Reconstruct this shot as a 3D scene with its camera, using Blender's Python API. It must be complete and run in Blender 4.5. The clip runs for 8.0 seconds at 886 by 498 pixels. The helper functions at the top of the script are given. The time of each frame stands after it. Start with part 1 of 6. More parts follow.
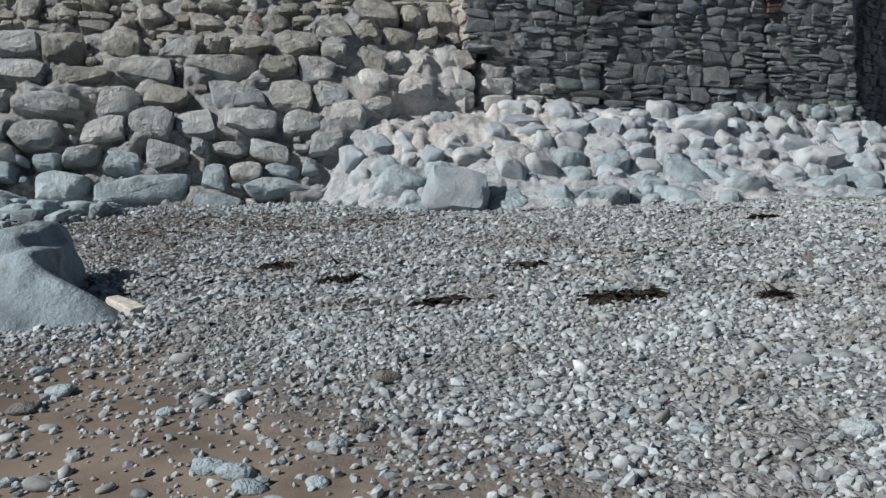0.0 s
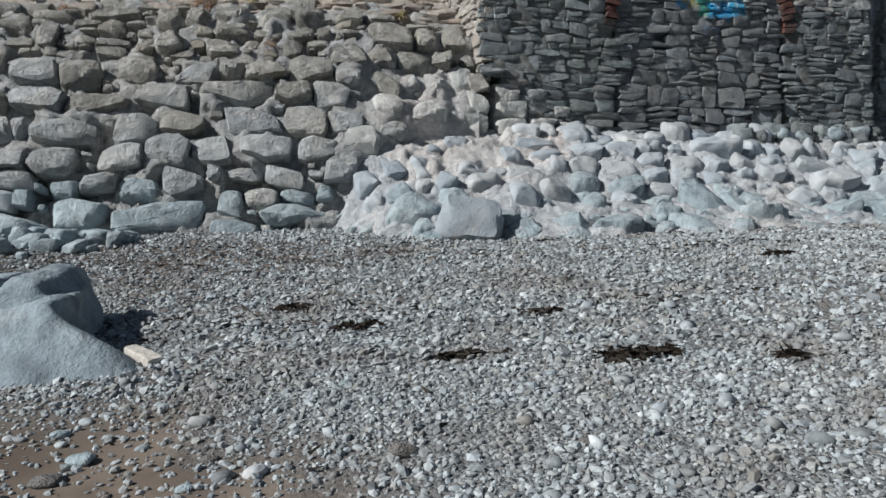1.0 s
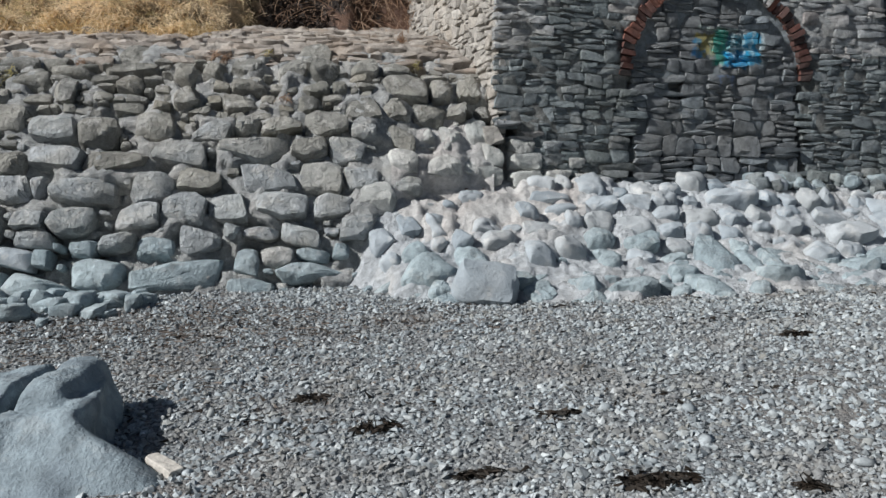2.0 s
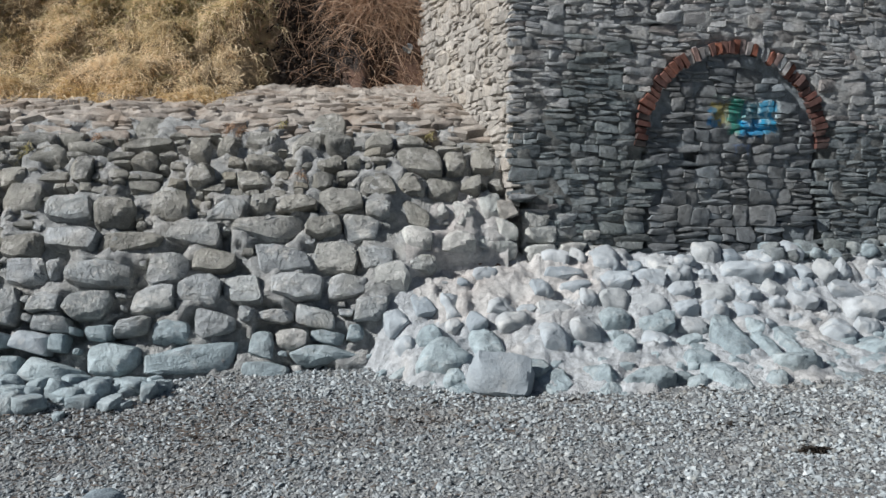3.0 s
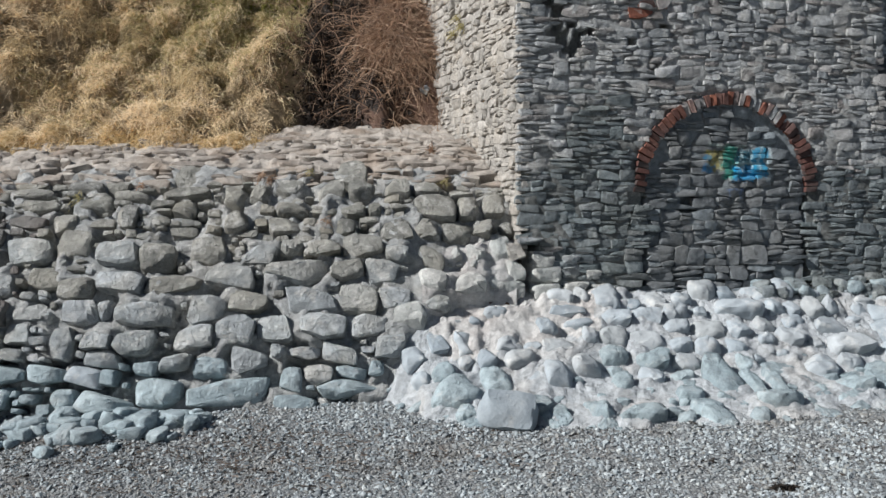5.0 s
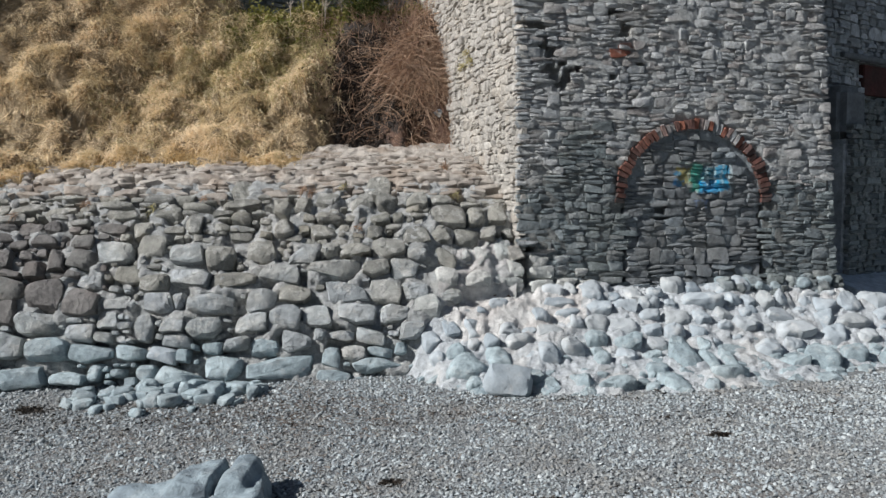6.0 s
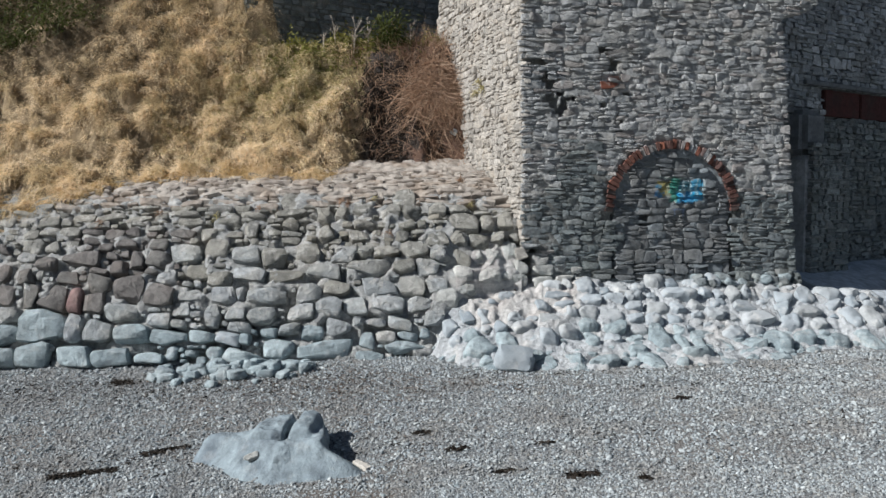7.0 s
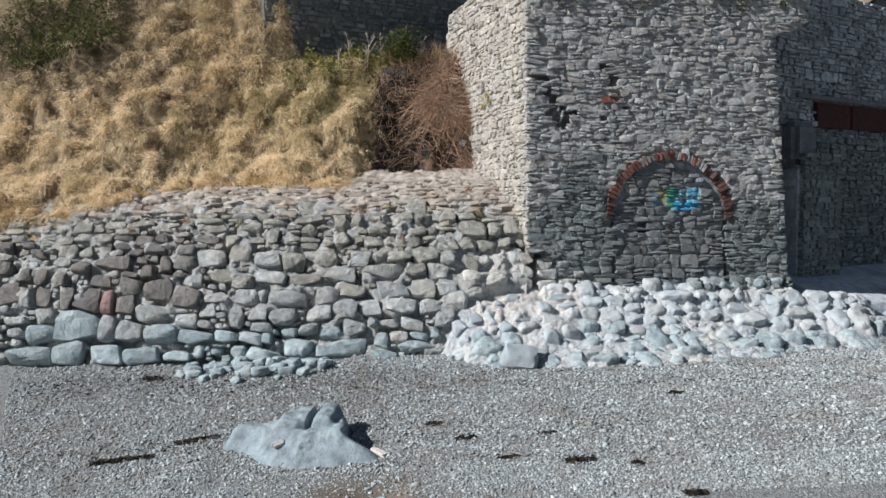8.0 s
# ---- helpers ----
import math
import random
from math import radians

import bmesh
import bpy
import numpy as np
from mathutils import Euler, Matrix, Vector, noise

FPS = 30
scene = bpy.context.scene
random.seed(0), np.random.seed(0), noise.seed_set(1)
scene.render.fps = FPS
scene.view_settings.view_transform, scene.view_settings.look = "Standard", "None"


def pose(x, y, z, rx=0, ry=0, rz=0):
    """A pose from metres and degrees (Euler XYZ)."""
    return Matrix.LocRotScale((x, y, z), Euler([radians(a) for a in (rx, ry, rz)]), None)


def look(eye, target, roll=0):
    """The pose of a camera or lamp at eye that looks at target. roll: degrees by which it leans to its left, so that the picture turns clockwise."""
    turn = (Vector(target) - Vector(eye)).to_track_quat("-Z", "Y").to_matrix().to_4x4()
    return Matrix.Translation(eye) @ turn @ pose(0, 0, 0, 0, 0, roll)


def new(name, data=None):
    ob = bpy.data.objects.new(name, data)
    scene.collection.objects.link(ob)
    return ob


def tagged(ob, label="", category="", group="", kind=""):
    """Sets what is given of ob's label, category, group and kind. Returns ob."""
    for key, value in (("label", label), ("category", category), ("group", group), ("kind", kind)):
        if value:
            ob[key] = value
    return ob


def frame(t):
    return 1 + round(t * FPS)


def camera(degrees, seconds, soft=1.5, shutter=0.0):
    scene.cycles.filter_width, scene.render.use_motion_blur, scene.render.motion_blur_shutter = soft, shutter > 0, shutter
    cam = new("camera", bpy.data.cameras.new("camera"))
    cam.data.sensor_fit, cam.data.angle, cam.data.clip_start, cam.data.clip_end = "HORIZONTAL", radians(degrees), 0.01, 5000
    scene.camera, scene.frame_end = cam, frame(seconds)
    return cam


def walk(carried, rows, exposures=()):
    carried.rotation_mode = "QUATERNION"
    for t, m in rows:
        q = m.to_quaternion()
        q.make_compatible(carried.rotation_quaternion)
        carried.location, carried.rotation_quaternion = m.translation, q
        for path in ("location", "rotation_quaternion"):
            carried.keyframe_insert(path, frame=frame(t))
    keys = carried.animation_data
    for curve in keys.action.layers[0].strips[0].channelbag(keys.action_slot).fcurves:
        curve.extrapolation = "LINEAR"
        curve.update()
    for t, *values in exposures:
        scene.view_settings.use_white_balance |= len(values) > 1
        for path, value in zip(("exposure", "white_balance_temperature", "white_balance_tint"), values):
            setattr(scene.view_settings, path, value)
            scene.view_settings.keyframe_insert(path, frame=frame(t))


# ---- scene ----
# --- camera ---
cam = camera(55.8, 8.0, soft=1.5)
METRES, EYE, TILT, LEAN, TURN = 10.0, 1.5, -4.0, 0.0, 0.0
ROWS = [
    (0.0, 0.0, 0.0, 0.0, 0.0, 0.0, -0.0),
    (0.5, 0.0001, -0.0004, 0.0126, 0.47, 0.01, -0.01),
    (1.0, -0.0012, -0.0018, 0.0315, 0.9, 0.04, -0.01),
    (1.5, -0.0033, -0.0032, 0.0596, 1.31, 0.11, -0.04),
    (3.0, -0.0115, -0.0031, 0.2014, 2.38, 0.25, -0.14),
    (3.5, -0.013, -0.0009, 0.2411, 2.73, 0.0, -0.17),
    (4.0, -0.0123, 0.0003, 0.2522, 3.03, 0.03, -0.18),
    (5.5, 0.0039, -0.216, 0.264, 3.84, 0.14, -0.14),
    (6.0, 0.0069, -0.3532, 0.2613, 4.13, 0.26, -0.13),
    (6.5, 0.0077, -0.4957, 0.2618, 4.42, 0.44, -0.12),
    (7.0, 0.0089, -0.634, 0.258, 4.68, 0.43, -0.12),
    (7.5, 0.0112, -0.7096, 0.2577, 4.97, 0.66, -0.16),
    (8.0, 0.0144, -0.7422, 0.2557, 5.23, 0.83, -0.14),
]
walk(cam, [(t, pose(0, 0, EYE, TILT, LEAN, TURN) @ pose(METRES * x, METRES * y, METRES * z, 90 + pitch, roll, yaw)) for t, x, y, z, yaw, pitch, roll in ROWS], exposures=[(0.0, -0.1), (1.5, -0.06), (3.5, 0.12), (5.5, 0.16), (7.0, 0.16), (8.0, 0.3)])

# --- light: clear sky, sun from the left and a little in front of the walls ---
SUN_ELEVATION, SUN_FRONT = radians(36), radians(27)
to_sun = Vector((-math.cos(SUN_FRONT) * math.cos(SUN_ELEVATION), -math.sin(SUN_FRONT) * math.cos(SUN_ELEVATION), math.sin(SUN_ELEVATION)))
world = bpy.data.worlds.new("sky")
scene.world = world
world.use_nodes = True
sky = world.node_tree.nodes.new("ShaderNodeTexSky")
sky.sky_type, sky.sun_disc = "NISHITA", False
sky.sun_elevation, sky.sun_rotation = SUN_ELEVATION, math.atan2(to_sun.x, to_sun.y)
back = world.node_tree.nodes["Background"]
back.inputs["Strength"].default_value = 0.037
world.node_tree.links.new(sky.outputs["Color"], back.inputs["Color"])
lamp = bpy.data.lights.new("sun", "SUN")
lamp.energy, lamp.angle, lamp.color = 5.0, radians(0.53), (1.0, 0.985, 0.965)
sun = new("sun", lamp)
sun.matrix_world = look(to_sun * 60, (0, 0, 0))


# --- materials ---
def start_material(name):
    m = bpy.data.materials.new(name)
    m.use_nodes = True
    tree = m.node_tree
    return m, tree, tree.nodes["Principled BSDF"]


def add(tree, kind, links=None, **values):
    n = tree.nodes.new(kind)
    for key, value in values.items():
        n.inputs[key.replace("_", " ")].default_value = value
    for key, out in (links or {}).items():
        tree.links.new(out, n.inputs[key])
    return n


def maths(tree, op, a, b=None, c=None, clamp=False):
    n = tree.nodes.new("ShaderNodeMath")
    n.operation, n.use_clamp = op, clamp
    for i, v in enumerate((a, b, c)):
        if v is None:
            continue
        if isinstance(v, (int, float)):
            n.inputs[i].default_value = v
        else:
            tree.links.new(v, n.inputs[i])
    return n.outputs[0]


def mix(tree, factor, a, b, blend="MIX"):
    n = tree.nodes.new("ShaderNodeMix")
    n.data_type, n.blend_type = "RGBA", blend
    for i, v in ((0, factor), (6, a), (7, b)):
        if isinstance(v, (int, float)):
            n.inputs[i].default_value = v
        elif isinstance(v, tuple):
            n.inputs[i].default_value = (*v, 1)
        else:
            tree.links.new(v, n.inputs[i])
    return n.outputs[2]


def ramp(tree, factor, colours):
    n = tree.nodes.new("ShaderNodeValToRGB")
    e = n.color_ramp.elements
    while len(e) < len(colours):
        e.new(0.5)
    for i, c in enumerate(colours):
        e[i].position = i / (len(colours) - 1)
        e[i].color = (*c, 1)
    tree.links.new(factor, n.inputs[0])
    return n.outputs[0]


def smooth(tree, value, lo, hi):
    n = tree.nodes.new("ShaderNodeMapRange")
    n.interpolation_type = "SMOOTHSTEP"
    tree.links.new(value, n.inputs[0])
    n.inputs[1].default_value, n.inputs[2].default_value = lo, hi
    return n.outputs[0]


def noise_out(tree, place, scale, detail=4.0, rough=0.6):
    return add(tree, "ShaderNodeTexNoise", {"Vector": place}, Scale=scale, Detail=detail, Roughness=rough).outputs["Fac"]


def own_random(tree, place):
    geo = place.node
    info = tree.nodes.new("ShaderNodeObjectInfo")
    return maths(tree, "FRACT", maths(tree, "ADD", maths(tree, "MULTIPLY", geo.outputs["Random Per Island"], 7.31), info.outputs["Random"]))


def stone_material(name, colours, stain=(0.5, 0.45, 0.38), stain_amount=0.35, grain=9.0, bump=0.5, rough=0.88, dist=0.02, paint=None, smear=0.0, mottle=0.85):
    m, tree, bsdf = start_material(name)
    place = tree.nodes.new("ShaderNodeNewGeometry").outputs["Position"]
    colour = ramp(tree, own_random(tree, place), colours)
    wide = noise_out(tree, place, 1.3, 3)
    mid = noise_out(tree, place, grain, 6, 0.7)
    fine = noise_out(tree, place, grain * 7, 3, 0.7)
    colour = mix(tree, maths(tree, "MULTIPLY", smooth(tree, wide, 0.45, 0.68), stain_amount), colour, stain)
    if smear:
        crust = maths(tree, "MULTIPLY", smooth(tree, noise_out(tree, place, 3.7, 6, 0.75), 0.52, 0.64), smear)
        colour = mix(tree, crust, colour, (0.60, 0.595, 0.57))
    shade = maths(tree, "ADD", maths(tree, "MULTIPLY", mid, 2.0), maths(tree, "MULTIPLY", fine, 0.55))
    shade = maths(tree, "MAXIMUM", maths(tree, "SUBTRACT", shade, 0.27), 0.2)
    grey = add(tree, "ShaderNodeCombineColor", {"Red": shade, "Green": shade, "Blue": shade}).outputs[0]
    colour = mix(tree, mottle, colour, mix(tree, 1.0, colour, grey, "MULTIPLY"))
    if paint:
        colour = paint(tree, place, colour)
    tree.links.new(colour, bsdf.inputs["Base Color"])
    bsdf.inputs["Roughness"].default_value = rough
    bsdf.inputs["Specular IOR Level"].default_value = 0.25
    chips = noise_out(tree, place, grain * 2.6, 5, 0.65)
    height = maths(tree, "ADD", maths(tree, "ADD", mid, maths(tree, "MULTIPLY", chips, 0.35)), maths(tree, "MULTIPLY", fine, 0.3))
    b = add(tree, "ShaderNodeBump", {"Height": height}, Strength=bump, Distance=dist)
    tree.links.new(b.outputs[0], bsdf.inputs["Normal"])
    return m


def wall_spray(tree, place, colour):
    """Faded spray paint across the blocked arch: blue, green and yellow patches with pale outlines."""
    x, y, z = add(tree, "ShaderNodeSeparateXYZ", {0: place}).outputs
    wob = maths(tree, "MULTIPLY", maths(tree, "SUBTRACT", noise_out(tree, place, 5.0, 5, 0.7), 0.5), 0.3)
    x, z = maths(tree, "ADD", x, wob), maths(tree, "ADD", z, wob)
    fade = maths(tree, "ADD", maths(tree, "MULTIPLY", smooth(tree, noise_out(tree, place, 18.0, 3), 0.35, 0.62), 0.35), 0.45)

    def patch(x0, x1, z0, z1):
        a = maths(tree, "MULTIPLY", smooth(tree, x, x0 - 0.02, x0 + 0.02), smooth(tree, x, x1 + 0.02, x1 - 0.02))
        b = maths(tree, "MULTIPLY", smooth(tree, z, z0 - 0.02, z0 + 0.02), smooth(tree, z, z1 + 0.02, z1 - 0.02))
        return maths(tree, "MULTIPLY", maths(tree, "MULTIPLY", a, b), fade)

    for box, c in (
        ((3.26, 3.56, 4.52, 4.84), (0.36, 0.31, 0.09)), ((3.20, 3.40, 4.50, 4.60), (0.03, 0.28, 0.6)), ((3.22, 3.34, 4.66, 4.74), (0.04, 0.25, 0.45)),
        ((3.56, 3.80, 4.40, 4.92), (0.02, 0.32, 0.24)), ((3.72, 4.10, 4.36, 4.62), (0.015, 0.36, 0.72)), ((3.80, 4.06, 4.62, 4.86), (0.05, 0.24, 0.32)),
        ((4.02, 4.30, 4.42, 4.86), (0.02, 0.36, 0.62)), ((3.62, 3.64, 4.06, 4.2), (0.16, 0.24, 0.42)), ((3.84, 3.86, 4.06, 4.2), (0.16, 0.24, 0.42)), ((3.60, 3.9, 4.2, 4.22), (0.16, 0.24, 0.42)),
        ((3.86, 3.90, 4.5, 4.90), (0.62, 0.78, 0.80)), ((4.00, 4.04, 4.55, 4.90), (0.62, 0.78, 0.80)), ((4.14, 4.18, 4.5, 4.88), (0.5, 0.7, 0.75)),
        ((4.30, 4.35, 4.36, 4.92), (0.5, 0.6, 0.62)), ((3.3, 3.95, 4.90, 4.94), (0.45, 0.54, 0.5)), ((3.76, 4.2, 4.62, 4.66), (0.45, 0.62, 0.64)), ((3.5, 3.54, 4.5, 4.8), (0.4, 0.5, 0.42)),
    ):
        colour = mix(tree, patch(*box), colour, c)
    return colour


WALL_STONE = stone_material("weathered_grey_stone", [(0.348, 0.374, 0.377), (0.439, 0.471, 0.483), (0.297, 0.324, 0.341), (0.502, 0.532, 0.545), (0.386, 0.421, 0.454), (0.399, 0.401, 0.377)], stain=(0.44, 0.42, 0.37), stain_amount=0.5, grain=6, bump=1.0, dist=0.10, smear=0.75)
UPPER_STONE = stone_material("warm_weathered_stone", [(0.246, 0.246, 0.221), (0.310, 0.309, 0.285), (0.211, 0.213, 0.199), (0.356, 0.351, 0.320), (0.273, 0.277, 0.266), (0.281, 0.265, 0.221)], stain=(0.44, 0.42, 0.37), stain_amount=0.5, grain=6, bump=1.0, dist=0.10, smear=0.65)
BROWN_STONE = stone_material("purple_brown_stone", [(0.186, 0.179, 0.173), (0.232, 0.221, 0.214), (0.162, 0.154, 0.150), (0.217, 0.217, 0.208)], stain=(0.34, 0.285, 0.25), grain=6, bump=1.0, dist=0.10)
PINK_STONE = stone_material("pink_daubed_stone", [(0.31, 0.205, 0.198), (0.31, 0.205, 0.198)], stain=(0.3, 0.24, 0.22), grain=6, bump=1.0, dist=0.08)
WASHED_STONE = stone_material("sea_washed_stone", [(0.295, 0.362, 0.391), (0.354, 0.427, 0.457), (0.254, 0.316, 0.347), (0.390, 0.464, 0.491)], stain=(0.34, 0.37, 0.375), grain=6, bump=0.9, dist=0.06, smear=0.25)
APRON_STONE = stone_material("pale_rounded_stone", [(0.312, 0.361, 0.399), (0.373, 0.417, 0.452), (0.252, 0.300, 0.340), (0.426, 0.457, 0.480), (0.347, 0.372, 0.384)], stain=(0.44, 0.455, 0.46), bump=0.5, grain=4, dist=0.05, mottle=0.4, smear=0.4)
LIMED_STONE = stone_material("lime_splashed_stone", [(0.414, 0.427, 0.414), (0.489, 0.502, 0.483), (0.352, 0.376, 0.370)], stain=(0.46, 0.45, 0.43), stain_amount=0.6, bump=0.7, grain=6, dist=0.07, smear=0.9)
MORTAR = stone_material("pale_lime_mortar", [(0.483, 0.513, 0.538), (0.483, 0.513, 0.538)], stain=(0.53, 0.515, 0.495), stain_amount=0.6, bump=1.0, grain=12, dist=0.05, mottle=0.75)
LIME = stone_material("white_lime_render", [(0.59, 0.585, 0.575), (0.59, 0.585, 0.575)], stain=(0.58, 0.545, 0.52), stain_amount=0.7, bump=1.0, grain=12, dist=0.05, mottle=0.7)
JOINT = stone_material("grey_earthy_mortar", [(0.400, 0.414, 0.416), (0.400, 0.414, 0.416)], stain=(0.49, 0.47, 0.435), stain_amount=0.6, bump=1.0, grain=11, dist=0.07, smear=0.9)
LEDGE = stone_material("bleached_wall_top", [(0.392, 0.356, 0.319), (0.464, 0.429, 0.390), (0.337, 0.304, 0.271), (0.275, 0.246, 0.221)], stain=(0.30, 0.24, 0.19), stain_amount=0.8, bump=1.0, grain=5, dist=0.06)
SLATE = stone_material("dark_slate_rubble", [(0.277, 0.301, 0.319), (0.407, 0.424, 0.437), (0.211, 0.232, 0.249), (0.481, 0.500, 0.511), (0.322, 0.342, 0.354), (0.560, 0.576, 0.586), (0.379, 0.370, 0.365), (0.317, 0.297, 0.290)], stain=(0.32, 0.31, 0.285), stain_amount=0.5, grain=10, bump=1.0, dist=0.07, smear=0.55)
# Damp on the tower; on wing and upper wall its dark tones imitate shade.
DAMP_SHADE_SLATE = stone_material("damp_shade_slate_rubble", [(0.147, 0.173, 0.186), (0.216, 0.244, 0.255), (0.111, 0.133, 0.144), (0.269, 0.305, 0.320), (0.168, 0.201, 0.208), (0.324, 0.368, 0.381), (0.199, 0.210, 0.209)], stain=(0.17, 0.185, 0.172), stain_amount=0.5, grain=10, bump=1.0, dist=0.06, smear=0.2)
INFILL = stone_material("slate_infill", [(0.163, 0.178, 0.189), (0.223, 0.236, 0.244), (0.137, 0.151, 0.161), (0.249, 0.285, 0.308)], stain=(0.17, 0.165, 0.15), grain=12, bump=0.9, dist=0.03, paint=wall_spray)
# Upper wing rubble, its colours raised to stand for more sky light.
WING_STONE = stone_material("brightened_wing_rubble", [(0.325, 0.359, 0.393), (0.476, 0.513, 0.552), (0.250, 0.282, 0.300), (0.576, 0.615, 0.654)], stain=(0.10, 0.10, 0.095), grain=8, bump=1.0, dist=0.06)
SLATE_JOINT = stone_material("grey_slate_joint", [(0.375, 0.390, 0.393), (0.375, 0.390, 0.393)], stain=(0.40, 0.385, 0.36), stain_amount=0.7, bump=1.0, grain=16, dist=0.05, smear=0.3)
# Damp joint low on the tower; on the upper wall it imitates shade.
DAMP_SHADE_JOINT = stone_material("damp_shade_slate_joint", [(0.154, 0.164, 0.161), (0.154, 0.164, 0.161)], stain=(0.25, 0.25, 0.235), stain_amount=0.6, bump=1.0, grain=16, dist=0.05, smear=0.2)
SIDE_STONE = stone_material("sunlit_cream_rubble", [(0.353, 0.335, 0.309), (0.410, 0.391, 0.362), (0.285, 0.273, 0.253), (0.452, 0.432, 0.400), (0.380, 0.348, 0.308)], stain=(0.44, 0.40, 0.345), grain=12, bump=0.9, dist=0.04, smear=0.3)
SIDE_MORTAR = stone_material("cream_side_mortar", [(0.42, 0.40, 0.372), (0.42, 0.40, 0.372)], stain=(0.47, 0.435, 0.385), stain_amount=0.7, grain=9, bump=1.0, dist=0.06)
BRICK = stone_material("old_red_brick", [(0.25, 0.098, 0.066), (0.17, 0.08, 0.064), (0.30, 0.115, 0.072), (0.13, 0.084, 0.078)], stain=(0.13, 0.09, 0.085), stain_amount=0.6, grain=20)
BRICK_DARK = stone_material("sooty_brick", [(0.085, 0.055, 0.05), (0.13, 0.06, 0.05), (0.07, 0.06, 0.058)], stain=(0.06, 0.05, 0.048), grain=20)
BRICK_PALE = stone_material("bleached_voussoir", [(0.30, 0.275, 0.26), (0.42, 0.41, 0.40), (0.20, 0.17, 0.165), (0.34, 0.22, 0.19)], stain=(0.3, 0.22, 0.2), grain=20)
ROCK = stone_material("smooth_blue_grey_rock", [(0.247, 0.303, 0.337), (0.247, 0.303, 0.337)], stain=(0.12, 0.15, 0.18), stain_amount=0.8, bump=0.7, grain=5, dist=0.06, smear=0.12, mottle=0.75)
PEBBLE = stone_material("beach_pebble", [(0.265, 0.301, 0.325), (0.386, 0.430, 0.449), (0.181, 0.206, 0.225), (0.326, 0.340, 0.330), (0.483, 0.532, 0.556), (0.289, 0.321, 0.338), (0.229, 0.231, 0.218), (0.410, 0.461, 0.489), (0.145, 0.160, 0.172), (0.581, 0.630, 0.644)], stain=(0.21, 0.19, 0.17), stain_amount=0.5, grain=30, bump=0.1, rough=0.75)
WEED = stone_material("dried_seaweed", [(0.022, 0.02, 0.018), (0.04, 0.03, 0.022), (0.02, 0.019, 0.017)], stain=(0.03, 0.025, 0.02), grain=20, rough=0.6)
TIMBER = stone_material("bleached_timber", [(0.58, 0.55, 0.50), (0.58, 0.55, 0.50)], stain=(0.45, 0.4, 0.33), grain=18)
RED_PAINT = stone_material("faded_red_band", [(0.083, 0.029, 0.026), (0.068, 0.027, 0.026)], stain=(0.05, 0.036, 0.034), stain_amount=0.6, grain=10)
CONCRETE = stone_material("damp_grey_concrete", [(0.15, 0.165, 0.18), (0.15, 0.165, 0.18)], stain=(0.21, 0.235, 0.255), stain_amount=0.6, grain=6)
PALE_CONCRETE = stone_material("pale_blue_concrete", [(0.480, 0.528, 0.576), (0.480, 0.528, 0.576)], stain=(0.22, 0.245, 0.265), stain_amount=0.6, grain=5, bump=0.6, dist=0.05)
ROOF = stone_material("brown_roof_tile", [(0.22, 0.17, 0.13), (0.27, 0.2, 0.15)], grain=10)


def blade_material(name, colours, patches, amount):
    """Leaves and blades: each its own tone, drifting through patches, with light coming through."""
    m, tree, bsdf = start_material(name)
    place = tree.nodes.new("ShaderNodeNewGeometry").outputs["Position"]
    colour = ramp(tree, own_random(tree, place), colours)
    drift = maths(tree, "ADD", maths(tree, "MULTIPLY", noise_out(tree, place, 0.8, 2), 0.55), maths(tree, "MULTIPLY", noise_out(tree, place, 3.1, 2), 0.45))
    colour = mix(tree, amount, colour, ramp(tree, smooth(tree, drift, 0.34, 0.66), patches))
    tree.links.new(colour, bsdf.inputs["Base Color"])
    bsdf.inputs["Roughness"].default_value = 0.6
    bsdf.inputs["Specular IOR Level"].default_value = 0.2
    glow = add(tree, "ShaderNodeBsdfTranslucent", {"Color": colour})
    both = add(tree, "ShaderNodeMixShader", Fac=0.35)
    tree.links.new(bsdf.outputs[0], both.inputs[1])
    tree.links.new(glow.outputs[0], both.inputs[2])
    tree.links.new(both.outputs[0], tree.nodes["Material Output"].inputs["Surface"])
    return m


STRAW = blade_material("dry_straw_grass", [(0.84, 0.64, 0.40), (0.91, 0.74, 0.51), (0.70, 0.51, 0.30), (0.93, 0.80, 0.60), (0.54, 0.40, 0.22)], [(0.38, 0.32, 0.17), (0.60, 0.50, 0.30), (0.86, 0.70, 0.46), (0.93, 0.82, 0.63), (0.66, 0.49, 0.28)], 0.55)
GOLD = blade_material("golden_grass_blade", [(0.60, 0.45, 0.23), (0.72, 0.56, 0.32), (0.46, 0.34, 0.17), (0.80, 0.66, 0.42)], [(0.55, 0.37, 0.16), (0.7, 0.5, 0.25)], 0.4)
OLIVE = blade_material("olive_grass_blade", [(0.42, 0.38, 0.18), (0.54, 0.48, 0.26), (0.32, 0.30, 0.13), (0.68, 0.58, 0.37)], [(0.32, 0.30, 0.13), (0.52, 0.45, 0.24)], 0.4)
GREEN = blade_material("green_leaves", [(0.055, 0.08, 0.022), (0.085, 0.11, 0.03), (0.035, 0.05, 0.016), (0.12, 0.135, 0.045)], [(0.065, 0.08, 0.024), (0.11, 0.11, 0.036), (0.045, 0.055, 0.018)], 0.4)
BRACKEN = blade_material("dead_bracken", [(0.42, 0.27, 0.18), (0.64, 0.46, 0.33), (0.19, 0.118, 0.085), (0.72, 0.56, 0.42), (0.12, 0.08, 0.065)], [(0.18, 0.105, 0.075), (0.40, 0.25, 0.16)], 0.35)
